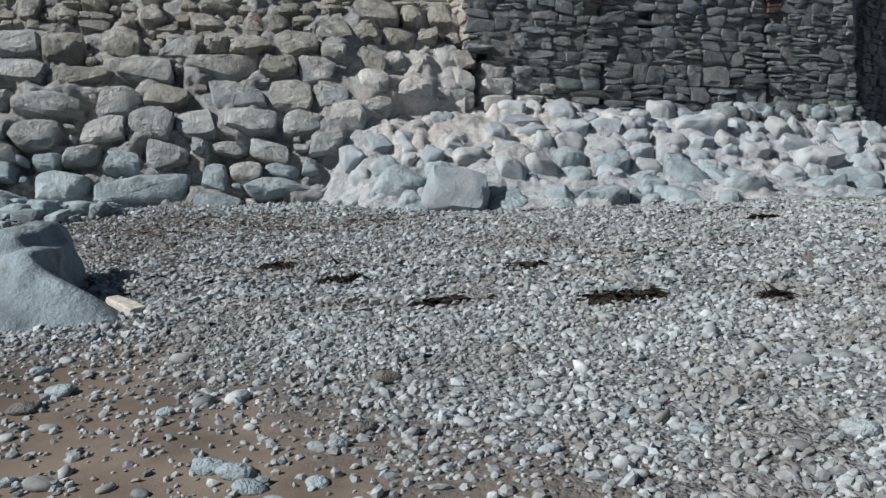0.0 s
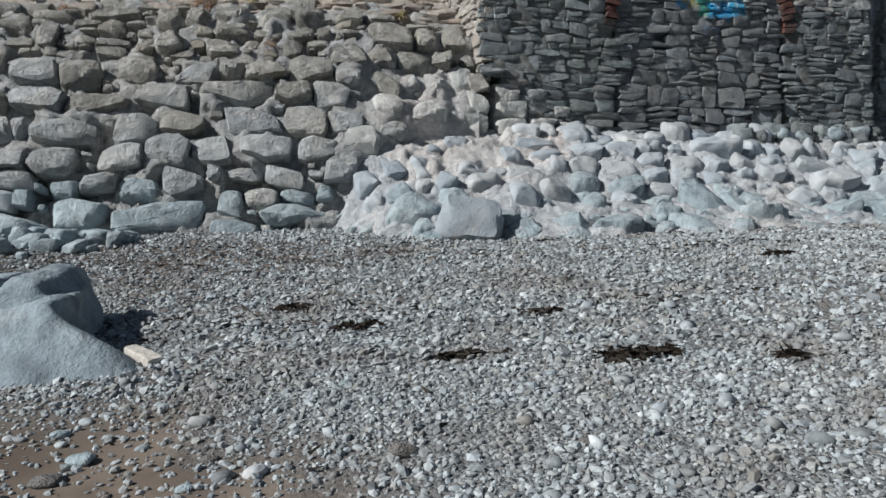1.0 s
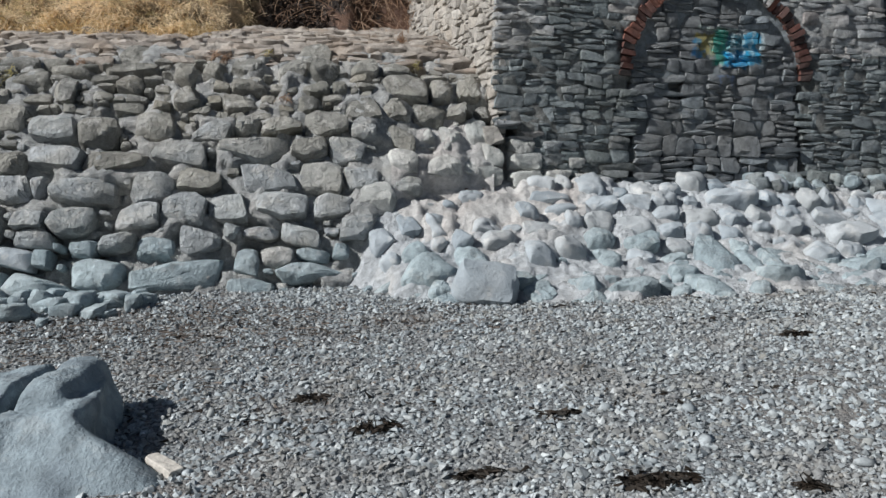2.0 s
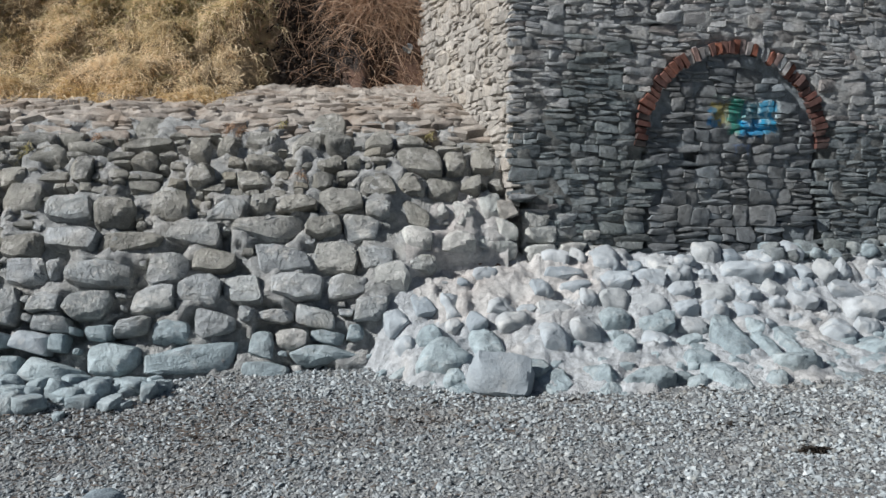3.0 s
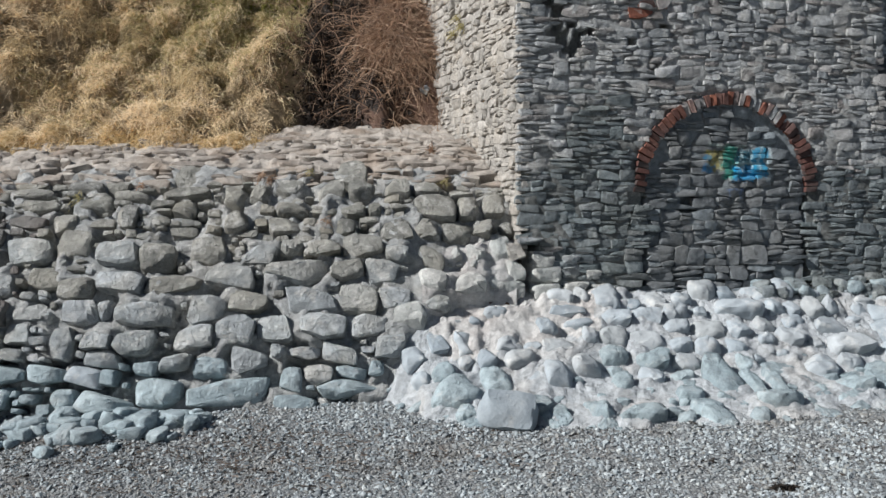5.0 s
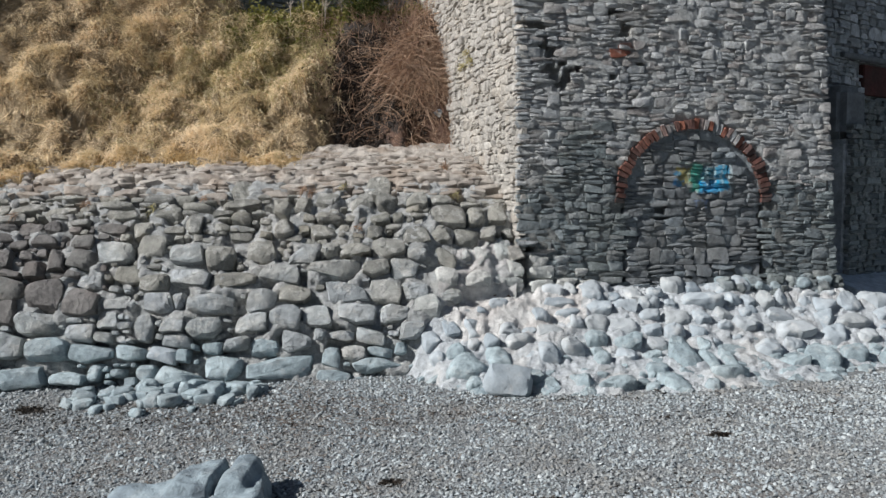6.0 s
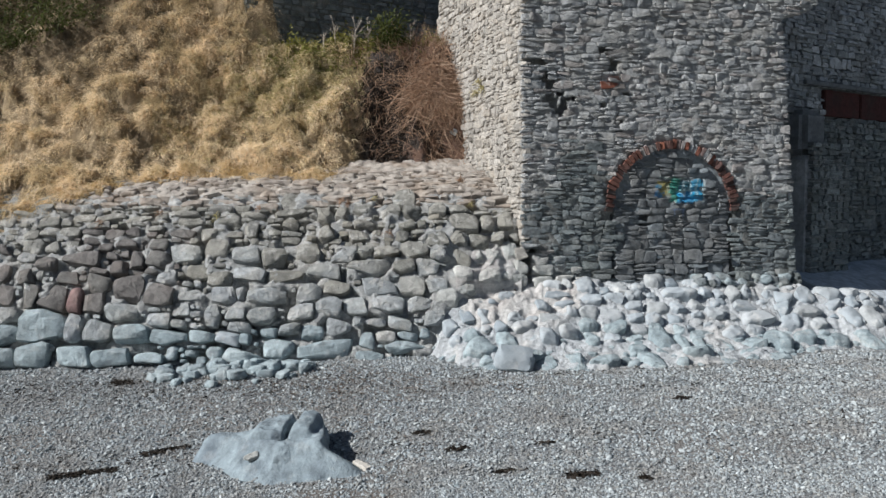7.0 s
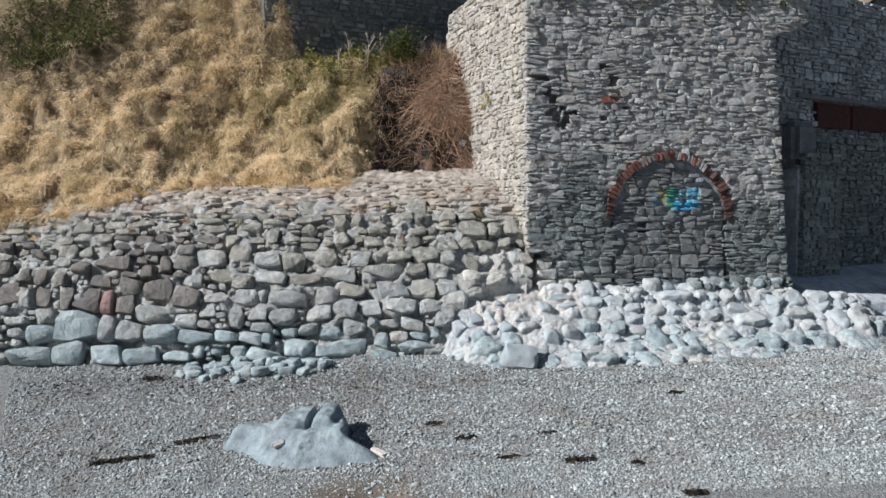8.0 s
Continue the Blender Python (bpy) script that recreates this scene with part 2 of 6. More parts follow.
SCRUB = blade_material("dark_dead_scrub", [(0.26, 0.205, 0.14), (0.38, 0.30, 0.21), (0.16, 0.125, 0.085), (0.52, 0.43, 0.32)], [(0.14, 0.115, 0.075), (0.28, 0.225, 0.14)], 0.4)
LITTER = blade_material("grey_brown_litter", [(0.19, 0.16, 0.14), (0.28, 0.24, 0.21), (0.11, 0.092, 0.08)], [(0.13, 0.108, 0.095), (0.22, 0.185, 0.16)], 0.4)
WEEDS = blade_material("yellow_green_weeds", [(0.22, 0.235, 0.06), (0.30, 0.30, 0.085), (0.13, 0.16, 0.04), (0.38, 0.34, 0.13)], [(0.2, 0.2, 0.06), (0.32, 0.28, 0.1), (0.12, 0.13, 0.04)], 0.4)
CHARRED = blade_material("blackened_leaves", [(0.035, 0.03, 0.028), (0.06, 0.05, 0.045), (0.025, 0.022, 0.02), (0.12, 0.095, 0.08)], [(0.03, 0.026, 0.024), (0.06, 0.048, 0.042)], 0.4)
TWIG = blade_material("bare_twig", [(0.55, 0.50, 0.45), (0.64, 0.59, 0.53)], [(0.5, 0.45, 0.4), (0.62, 0.57, 0.52)], 0.3)


def ground_material():
    m, tree, bsdf = start_material("shingle_and_sand")
    place = tree.nodes.new("ShaderNodeNewGeometry").outputs["Position"]
    x, y, z = add(tree, "ShaderNodeSeparateXYZ", {0: place}).outputs
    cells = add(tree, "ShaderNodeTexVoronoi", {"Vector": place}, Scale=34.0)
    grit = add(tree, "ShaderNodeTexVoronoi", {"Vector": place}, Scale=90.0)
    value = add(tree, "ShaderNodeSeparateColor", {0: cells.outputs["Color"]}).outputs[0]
    # Ramp darkened so the gaps between pebbles read as shadow.
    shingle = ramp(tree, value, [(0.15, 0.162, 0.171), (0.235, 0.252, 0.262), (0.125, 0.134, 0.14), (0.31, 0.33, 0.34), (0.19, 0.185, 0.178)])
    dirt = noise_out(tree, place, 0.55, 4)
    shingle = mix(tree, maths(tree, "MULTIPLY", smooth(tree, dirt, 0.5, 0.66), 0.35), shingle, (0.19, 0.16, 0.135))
    fine = noise_out(tree, place, 120, 3)
    sand = mix(tree, fine, (0.155, 0.128, 0.103), (0.275, 0.23, 0.188))
    sand = mix(tree, smooth(tree, noise_out(tree, place, 1.6), 0.4, 0.65), sand, (0.135, 0.11, 0.09))
    edge = maths(tree, "ADD", maths(tree, "ADD", y, maths(tree, "MULTIPLY", x, 1.1)), maths(tree, "MULTIPLY", maths(tree, "SUBTRACT", noise_out(tree, place, 1.5), 0.5), 1.6))
    amount = maths(tree, "MULTIPLY", smooth(tree, edge, 3.6, 2.1), maths(tree, "MULTIPLY", smooth(tree, y, 5.1, 3.8), smooth(tree, x, -3.6, -2.3)))
    strip = smooth(tree, maths(tree, "ADD", y, maths(tree, "MULTIPLY", maths(tree, "SUBTRACT", noise_out(tree, place, 0.6, 4), 0.5), 3.0)), 1.2, 0.0)
    amount = maths(tree, "MAXIMUM", maths(tree, "MULTIPLY", amount, smooth(tree, y, 0.3, 1.2)), maths(tree, "MULTIPLY", strip, smooth(tree, noise_out(tree, place, 0.35, 5), 0.4, 0.6)))
    sand = mix(tree, maths(tree, "MULTIPLY", smooth(tree, x, -1.2, -2.2), 0.75), sand, (0.08, 0.064, 0.052))
    sand = mix(tree, maths(tree, "MULTIPLY", smooth(tree, amount, 1.0, 0.55), 0.7), sand, (0.085, 0.068, 0.055))
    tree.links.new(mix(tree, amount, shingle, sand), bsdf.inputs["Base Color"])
    bsdf.inputs["Roughness"].default_value = 0.9
    bsdf.inputs["Specular IOR Level"].default_value = 0.2
    low = maths(tree, "SUBTRACT", 1.0, amount)
    height = maths(tree, "SUBTRACT", maths(tree, "MULTIPLY", fine, 0.15), maths(tree, "MULTIPLY", low, maths(tree, "ADD", cells.outputs["Distance"], maths(tree, "MULTIPLY", grit.outputs["Distance"], 0.4))))
    b = add(tree, "ShaderNodeBump", {"Height": height}, Strength=0.8, Distance=0.03)
    tree.links.new(b.outputs[0], bsdf.inputs["Normal"])
    return m


GROUND = ground_material()


def bank_material():
    m, tree, bsdf = start_material("matted_grass_and_earth")
    place = tree.nodes.new("ShaderNodeNewGeometry").outputs["Position"]
    x, y, z = add(tree, "ShaderNodeSeparateXYZ", {0: place}).outputs
    mid = noise_out(tree, place, 3.2, 6, 0.7)
    colour = ramp(tree, mid, [(0.06, 0.047, 0.033), (0.21, 0.158, 0.1), (0.48, 0.37, 0.235), (0.68, 0.54, 0.36)])
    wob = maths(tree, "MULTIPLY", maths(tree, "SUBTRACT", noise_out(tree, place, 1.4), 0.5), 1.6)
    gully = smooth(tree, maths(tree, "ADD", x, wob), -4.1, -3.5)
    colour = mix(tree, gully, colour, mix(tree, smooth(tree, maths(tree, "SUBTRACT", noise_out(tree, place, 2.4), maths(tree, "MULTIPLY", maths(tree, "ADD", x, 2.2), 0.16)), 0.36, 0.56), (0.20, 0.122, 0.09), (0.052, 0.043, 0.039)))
    tree.links.new(colour, bsdf.inputs["Base Color"])
    bsdf.inputs["Roughness"].default_value = 0.95
    b = add(tree, "ShaderNodeBump", {"Height": noise_out(tree, place, 9, 6, 0.75)}, Strength=1.0, Distance=0.12)
    tree.links.new(b.outputs[0], bsdf.inputs["Normal"])
    return m


BANK = bank_material()


# --- mesh helpers ---
def mesh_of(name, verts, faces, material, shade=True):
    """A mesh from arrays; faces is an (n, k) array."""
    verts, faces = np.asarray(verts, np.float32), np.asarray(faces, np.int32)
    me = bpy.data.meshes.new(name)
    n, k = faces.shape
    me.vertices.add(len(verts))
    me.vertices.foreach_set("co", verts.ravel())
    me.loops.add(n * k)
    me.loops.foreach_set("vertex_index", faces.ravel())
    me.polygons.add(n)
    me.polygons.foreach_set("loop_start", np.arange(0, n * k, k, dtype=np.int32))
    me.polygons.foreach_set("use_smooth", np.full(n, shade))
    me.materials.append(material)
    me.update(calc_edges=True)
    me.validate()
    return me


def under(ob, parent):
    ob.parent = parent
    return ob


def part(name, bm, material, parent=None, label=""):
    me = bpy.data.meshes.new(name)
    bm.to_mesh(me)
    bm.free()
    me.materials.append(material)
    ob = new(name, me)
    if parent:
        ob.parent = parent
    if label:
        tagged(ob, label)
    return ob


def cube_grid(n):
    bm = bmesh.new()
    bmesh.ops.create_cube(bm, size=1.0)
    if n > 1:
        bmesh.ops.subdivide_edges(bm, edges=bm.edges[:], cuts=n - 1, use_grid_fill=True)
    bm.verts.index_update()
    v = np.array([q.co[:] for q in bm.verts])
    f = np.array([[q.index for q in g.verts] for g in bm.faces])
    bm.free()
    return v, f


GRIDS = {n: cube_grid(n) for n in (2, 3, 5, 6, 8)}


def rough_block(seed, n, rounding, rough, skew):
    """A unit block with skewed corners, worn edges and an uneven face."""
    rng = np.random.default_rng(seed)
    v, f = GRIDS[n]
    v = v.copy()
    corner = rng.uniform(-skew, skew, (2, 2, 2, 3))
    t = v + 0.5
    shift = np.zeros_like(v)
    for i in (0, 1):
        for j in (0, 1):
            for k in (0, 1):
                w = (t[:, 0] if i else 1 - t[:, 0]) * (t[:, 1] if j else 1 - t[:, 1]) * (t[:, 2] if k else 1 - t[:, 2])
                shift += w[:, None] * corner[i, j, k]
    power = 2 + 8 * (1 - rounding) ** 2
    ball = v / (np.sum(np.abs(2 * v) ** power, axis=1) ** (1 / power))[:, None]
    v = v * (1 - rounding) + ball * rounding if rounding < 0.95 else ball
    v = v + shift
    off = Vector((seed * 3.17, seed * 1.3, 0))
    for i, p in enumerate(v):
        q = Vector(p) * 2.1 + off
        v[i] += np.array(noise.noise_vector(q)) * rough + np.array(noise.noise_vector(q * 2.7)) * rough * 0.55 + np.array(noise.noise_vector(q * 6.1)) * rough * 0.3
    lo, hi = v.min(0), v.max(0)
    return (v - (lo + hi) / 2) / (hi - lo), f


BIG = [rough_block(s, 8, 0.62, 0.095, 0.2) for s in range(24)]
SLAB = [rough_block(70 + s, 3, 0.28, 0.10, 0.14) for s in range(14)]
TINY = [rough_block(300 + s, 2, 0.4, 0.13, 0.16) for s in range(14)]
ROUND = [rough_block(100 + s, 6, 0.72, 0.10, 0.19) for s in range(24)]


def meshes_for(kind, name, material, angle=None):
    out = []
    for v, f in kind:
        me = mesh_of(name, v, f, material)
        if angle:
            me.set_sharp_from_angle(angle=radians(angle))
        out.append(me)
    return out


def joined(name, pieces, material, parent=None):
    """One mesh of many pieces: (verts, faces) at a 4 x 4 matrix each."""
    vs, fs, at = [], [], 0
    for (v, f), m in pieces:
        a = np.array(m)
        vs.append(v @ a[:3, :3].T + a[:3, 3])
        fs.append(f + at)
        at += len(v)
    ob = new(name, mesh_of(name, np.concatenate(vs), np.concatenate(fs), material))
    ob.data.set_sharp_from_angle(angle=radians(50))
    ob.parent = parent
    return tagged(ob, kind="stuff")


def piece(name, me, m, parent, material=None):
    ob = new(name, me)
    ob.parent = parent
    ob.matrix_basis = m
    if material:
        ob.material_slots[0].link = "OBJECT"
        ob.material_slots[0].material = material
    return ob


def frame_matrix(origin, right, up, size, spin=0.0):
    """Columns: right, into the wall, up, each times its size."""
    right, up = Vector(right).normalized(), Vector(up).normalized()
    inward = up.cross(right).normalized()
    m = Matrix((right, inward, up)).transposed()
    m = m @ Matrix.Rotation(spin, 3, "Y")
    m = m.to_4x4() @ Matrix.Diagonal((*size, 1))
    m.translation = origin
    return m


def trim(poly, nx, ny, c):
    """The part of a polygon where nx x + ny y <= c."""
    out = []
    for (ax, ay), (bx, by) in zip(poly, poly[1:] + poly[:1]):
        da, db = nx * ax + ny * ay - c, nx * bx + ny * by - c
        if da <= 0:
            out.append((ax, ay))
        if da * db < 0:
            t = da / (da - db)
            out.append((ax + t * (bx - ax), ay + t * (by - ay)))
    return out


def fitted(stones, grow, joint, rng, cut=(0.05, 0.5), slant=0.3):
    """The outline of each stone (along, up, width, height): an uneven block, trimmed where its neighbours begin."""
    cells = []
    arr = np.array([q[:4] for q in stones])
    for i, (x, y, w, h) in enumerate(arr):
        gw, gh = w * grow / 2, h * grow / 2
        poly = []
        for sx, sy in ((-1, -1), (1, -1), (1, 1), (-1, 1)):
            cx, cy = sx * gw * rng.uniform(0.74, 1.08), sy * gh * rng.uniform(0.74, 1.08)
            pair = [(cx, cy - sy * gh * rng.uniform(*cut)), (cx - sx * gw * rng.uniform(*cut), cy)]
            poly += pair if sx * sy > 0 else pair[::-1]
        ax, ay = (arr[:, 2] + w) / 2, (arr[:, 3] + h) / 2
        dx, dy = arr[:, 0] - x, arr[:, 1] - y
        px, py = np.abs(dx) / ax, np.abs(dy) / ay
        for j in np.nonzero(np.maximum(px, py) < grow * 1.15)[0]:
            if j == i:
                continue
            nx, ny = math.copysign(px[j] ** 4, dx[j]) / ax[j], math.copysign(py[j] ** 4, dy[j]) / ay[j]
            size = math.hypot(nx, ny)
            if size < 1e-9:
                continue
            bend = slant * math.sin((i + j) * 12.9898 + abs(i - j) * 4.137)
            nx, ny = (nx - bend * ny) / size, (ny + bend * nx) / size
            size = math.hypot(nx, ny)
            nx, ny = nx / size, ny / size
            mine, other = abs(nx) * w + abs(ny) * h, abs(nx) * arr[j, 2] + abs(ny) * arr[j, 3]
            reach = (nx * dx[j] + ny * dy[j]) * mine / (mine + other) - joint * rng.uniform(0.2, 1.0)
            if reach < 0.02:
                reach = 0.02
            poly = trim(poly, nx, ny, reach)
            if len(poly) < 3:
                break
        cells.append(poly if len(poly) > 2 else None)
    return cells


def round_off(poly, r):
    out = []
    for (ax, ay), (bx, by) in zip(poly, poly[1:] + poly[:1]):
        out += [(ax + (bx - ax) * r, ay + (by - ay) * r), (bx - (bx - ax) * r, by - (by - ay) * r)]
    return out


def cell_stone(poly, proud, deep, wear, rough, rng, fine=True, lean=0.08):
    """A stone on an outline: a ragged rim, worn edges and an uneven, chipped face; x along, -y outwards, z up."""
    poly = round_off(poly, 0.07 + 0.15 * wear)
    if fine:
        poly = round_off(poly, 0.25)
    p = np.array(poly)
    mid = p.mean(0)
    p = p - mid
    size = np.abs(p).max(0) + 1e-6
    n = len(p)
    rings = [(1.0, -deep), (1.0, proud * (0.62 - 0.7 * wear)), (0.95 - 0.09 * wear, proud * (0.93 - 0.15 * wear))]
    rings += [(0.72, proud), (0.42, proud * (1 + 0.1 * wear)), (0.18, proud * (1 + 0.12 * wear))] if fine else [(0.5, proud)]
    off = rng.uniform(0, 60)
    verts = []
    chips = [(rng.uniform(0, 6.283), rng.uniform(0.25, 0.85), rng.uniform(0.4, 1.8) * proud) for _ in range(4 if fine else 2)]
    tilt = rng.gauss(0, lean), rng.gauss(0, lean)
    span = float(size.min())
    for k, (scale, height) in enumerate(rings + [(0.0, proud * (1 + 0.14 * wear))]):
        for x, z in (p * scale if scale else np.zeros((1, 2))):
            q = Vector((x + off, z, off)) / max(span, 0.05)
            d = noise.noise_vector(q * 0.9)
            e = noise.noise_vector(q * 2.6)
            y = height
            if k:
                y += tilt[0] * x + tilt[1] * z
                for a, c, slope in chips:
                    y -= max(0.0, math.cos(a) * x / size[0] + math.sin(a) * z / size[1] - c) * slope
                y += rough * span * (0.5 * d.y + 0.42 * e.y)
            verts.append((x + mid[0] + rough * span * (0.5 * d.x + 0.35 * e.x), -y, z + mid[1] + rough * span * (0.5 * d.z + 0.35 * e.z)))
    faces = []
    for k in range(len(rings) - 1):
        for i in range(n):
            a, b, c, d = k * n + i, k * n + (i + 1) % n, (k + 1) * n + (i + 1) % n, (k + 1) * n + i
            faces += [(a, b, c), (a, c, d)]
    last = (len(rings) - 1) * n
    faces += [(last + i, last + (i + 1) % n, len(rings) * n) for i in range(n)]
    return np.array(verts), np.array(faces)


def lapped(xs, ys, stones, prouds):
    """How far mortar laps up round the stones, on a grid."""
    xs, ys = np.asarray(xs), np.asarray(ys)
    lift = np.zeros((len(ys), len(xs)))
    for (x, y, w, h), p in zip(stones, prouds):
        i0, i1 = np.searchsorted(xs, (x - w * 0.8, x + w * 0.8))
        j0, j1 = np.searchsorted(ys, (y - h * 0.8, y + h * 0.8))
        far = ((np.abs(xs[None, i0:i1] - x) * 2 / w) ** 4 + (np.abs(ys[j0:j1, None] - y) * 2 / h) ** 4) ** 0.25
        t = np.clip((1.55 - far) / 0.6, 0, 1)
        lift[j0:j1, i0:i1] = np.maximum(lift[j0:j1, i0:i1], p * t * t * (3 - 2 * t))
    return lift


def cell_piece(name, shape, m, parent, material, angle=38):
    me = mesh_of(name, *shape, material)
    me.set_sharp_from_angle(angle=radians(angle))
    ob = new(name, me)
    ob.parent = parent
    ob.matrix_basis = m
    return ob


def sheet(name, xs, ys, height, material):
    """A height field over two lists of coordinates."""
    nx, ny = len(xs), len(ys)
    v = [(x, y, height(x, y)) for y in ys for x in xs]
    f = [(j * nx + i, j * nx + i + 1, (j + 1) * nx + i + 1, (j + 1) * nx + i) for j in range(ny - 1) for i in range(nx - 1)]
    return new(name, mesh_of(name, v, f, material))


def ribbons(rng, roots, way, length, width, droop, seg=3, lie=None):
    """Tapered blades from roots, each with its own heading, bent by droop (a vector)."""
    n = len(roots)
    t = np.linspace(0, 1, seg + 1)
    mid = roots[:, None, :] + way[:, None, :] * (length[:, None] * t)[..., None] + droop[:, None, :] * (length[:, None] * t ** 2)[..., None]
    side = np.cross(way, rng.normal(size=(n, 3)) if lie is None else np.array(lie) + 0.35 * rng.normal(size=(n, 3)))
    side /= np.linalg.norm(side, axis=1, keepdims=True) + 1e-9
    half = width[:, None] * (1 - 0.85 * t)[None, :]
    a, b = mid - side[:, None, :] * half[..., None], mid + side[:, None, :] * half[..., None]
    v = np.stack([a, b], axis=2).reshape(-1, 3)
    base = np.arange(n)[:, None] * (seg + 1) * 2 + np.arange(seg)[None, :] * 2
    f = np.stack([base, base + 1, base + 3, base + 2], axis=-1).reshape(-1, 4)
    return v, f


def step(a, b, x):
    t = min(max((x - a) / (b - a), 0.0), 1.0)
    return t * t * (3 - 2 * t)


def wobble(x, y, z=0.0, s=1.0):
    return noise.noise(Vector((x, y, z)) * s)


# --- the lie of the land ---
def shift_wall(x):
    return 0.15 * (x + 5) + 0.4 * step(-1.6, 0.3, x) if x > -5 else 0.04 * (x + 5)


WALL_Y = [9.5, 9.8, 10.05, 10.4, 10.75, 11.1, 11.6, 12.2, 13.2, 14.9]
WALL_Z = [0.6, 1.4, 2.2, 2.9, 3.5, 4.0, 4.4, 4.75, 5.05, 5.5]
WALL_S = [0.0]
for k in range(1, len(WALL_Y)):
    WALL_S.append(WALL_S[-1] + math.hypot(WALL_Y[k] - WALL_Y[k - 1], WALL_Z[k] - WALL_Z[k - 1]))


def wall_point(x, s):
    """A point of the battered wall's face and the direction up along it."""
    e = 0.15
    y, z = np.interp(s, WALL_S, WALL_Y), np.interp(s, WALL_S, WALL_Z)
    up = Vector((0, np.interp(s + e, WALL_S, WALL_Y) - np.interp(s - e, WALL_S, WALL_Y), np.interp(s + e, WALL_S, WALL_Z) - np.interp(s - e, WALL_S, WALL_Z)))
    return Vector((x, y + shift_wall(x), z)), up.normalized()


def tower_y(x):
    return 11.75 + 0.25 * (x - 0.5)


def apron_reach(x):
    return float(np.interp(x, [-2.4, -1.6, -0.9, -0.3, 0.5, 1.5, 3.3, 5.6, 7.6], [0.35, 0.85, 1.55, 1.95, 2.2, 2.55, 2.94, 2.8, 2.3]))


def apron_z(x, y):
    d = tower_y(x) - y
    df = apron_reach(x)
    z = float(np.interp(d, [-0.2, 0.1, 0.5, min(1.5, 0.72 * df), df, df + 0.9], [2.72, 2.6, 2.38, 1.68, 1.36, 0.7]))
    z = min(z, 2.72 - 0.4 * step(6.2, 6.7, x))
    return z - 0.55 * step(7.9, 8.8, x)


def ground_z(x, y):
    if y < -6:
        z = -0.25 - 0.75 * (1 - math.exp((y + 6) / 18))
    else:
        z = 0.35 + 0.1 * min(y, 13)
    side = 0.07 * max(min(x, 12), -12) * min(max((11 - y) / 5, 0), 1) * (1 if y > -6 else math.exp((y + 6) / 10))
    return z + side + 0.03 * wobble(x, y, 0, 0.7) + 0.012 * wobble(x, y, 4, 2.3)


def foot_line(x):
    """Where the beach meets the wall or the footing."""
    wall = shift_wall(x) + 9.82
    footing = tower_y(x) - apron_reach(x) + 0.05 if x > -1.4 else 99
    return min(wall, footing) if x < 0.5 else footing


def sand_amount(x, y):
    e = y + 1.1 * x + 0.7 * wobble(x, y, 9, 1.5)
    return step(3.6, 2.1, e) * step(5.1, 3.8, y) * step(-3.6, -2.3, x)


def bank_foot(x):
    return float(np.interp(x, [-40, -12, -10, -8.6, -7, 0], [10.9, 10.9, 11.35, 12.5, 13.0, 13.1]))


def bank_hollow(x, y):
    return wobble(x, 1.5 * y, 21, 2.3) + 0.4 * wobble(x, 1.5 * y, 23, 5.0)


def bank_z(x, y):
    yf = bank_foot(x) + 0.25 * wobble(x, 0, 3, 0.9)
    zf = float(np.interp(yf - shift_wall(x), WALL_Y, WALL_Z)) - 0.03
    d = y - yf
    if d < 0:
        return zf + 1.2 * d
    z = zf + 0.5 * d + 0.1 * d * d if d < 5 else zf + 5.0 + 1.3 * (d - 5)
    p, q = 0.77 * x - 0.63 * y, 0.63 * x + 0.77 * y
    lumps = min(d * 1.5, 1.0) * (0.5 * wobble(p, 0.35 * q, 0, 0.7) + 0.36 * wobble(p, 0.6 * q, 5, 1.5) + 0.36 * wobble(x, y, 8, 2.6) + 0.2 * wobble(x, y, 11, 5.5))
    z += lumps - 0.22 * step(-0.18, -0.32, bank_hollow(x, y)) * min(d * 1.5, 1.0)
    z += 2.3 * step(16.3, 18.4, y + 0.6 * wobble(x, y, 15, 0.8)) * step(-6.5, -6.95, x) + 1.2 * step(17.0, 17.6, y) * step(-9.0, -9.8, x)
    g = step(-4.5, -3.4, x + 0.5 * wobble(y, 2, 7, 1.1))
    if g > 0:
        hollow = step(-2.3, -1.7, x)
        face = 5.25 + max(0, y - 15.0 - 0.7 * hollow) * 1.55 + 1.0 * hollow * step(15.65, 15.9, y) + (0.6 * wobble(x, y, 2, 1.5) + 0.25 * wobble(x, y, 6, 4.0)) * step(14.9, 15.6, y)
        flat = float(np.interp(y - shift_wall(x), WALL_Y, WALL_Z)) - 0.3
        z = z * (1 - g) + (flat if y < 14.85 else min(face, 8.7)) * g
    cap = step(-6.85, -6.35, x)
    top = 8.75 + 0.12 * wobble(x, y, 1, 1.3)
    z = z * (1 - cap) + min(z, top) * cap
    return min(z, 13.0 + 0.3 * wobble(x, y, 0, 0.2))


def spread(lo, hi, fine_lo, fine_hi, pitch, far):
    a = list(np.arange(fine_lo, fine_hi + 1e-6, pitch))
    left, right, p = [], [], pitch
    x = fine_lo
    while x > lo:
        p *= far
        x = max(x - p, lo)
        left.append(x)
    x, p = fine_hi, pitch
    while x < hi:
        p *= far
        x = min(x + p, hi)
        right.append(x)
    return left[::-1] + a + right


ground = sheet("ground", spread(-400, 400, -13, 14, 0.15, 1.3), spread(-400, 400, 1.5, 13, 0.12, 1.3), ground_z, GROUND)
tagged(ground, "grey shingle beach with a patch of brown sand", "beach", kind="structure")

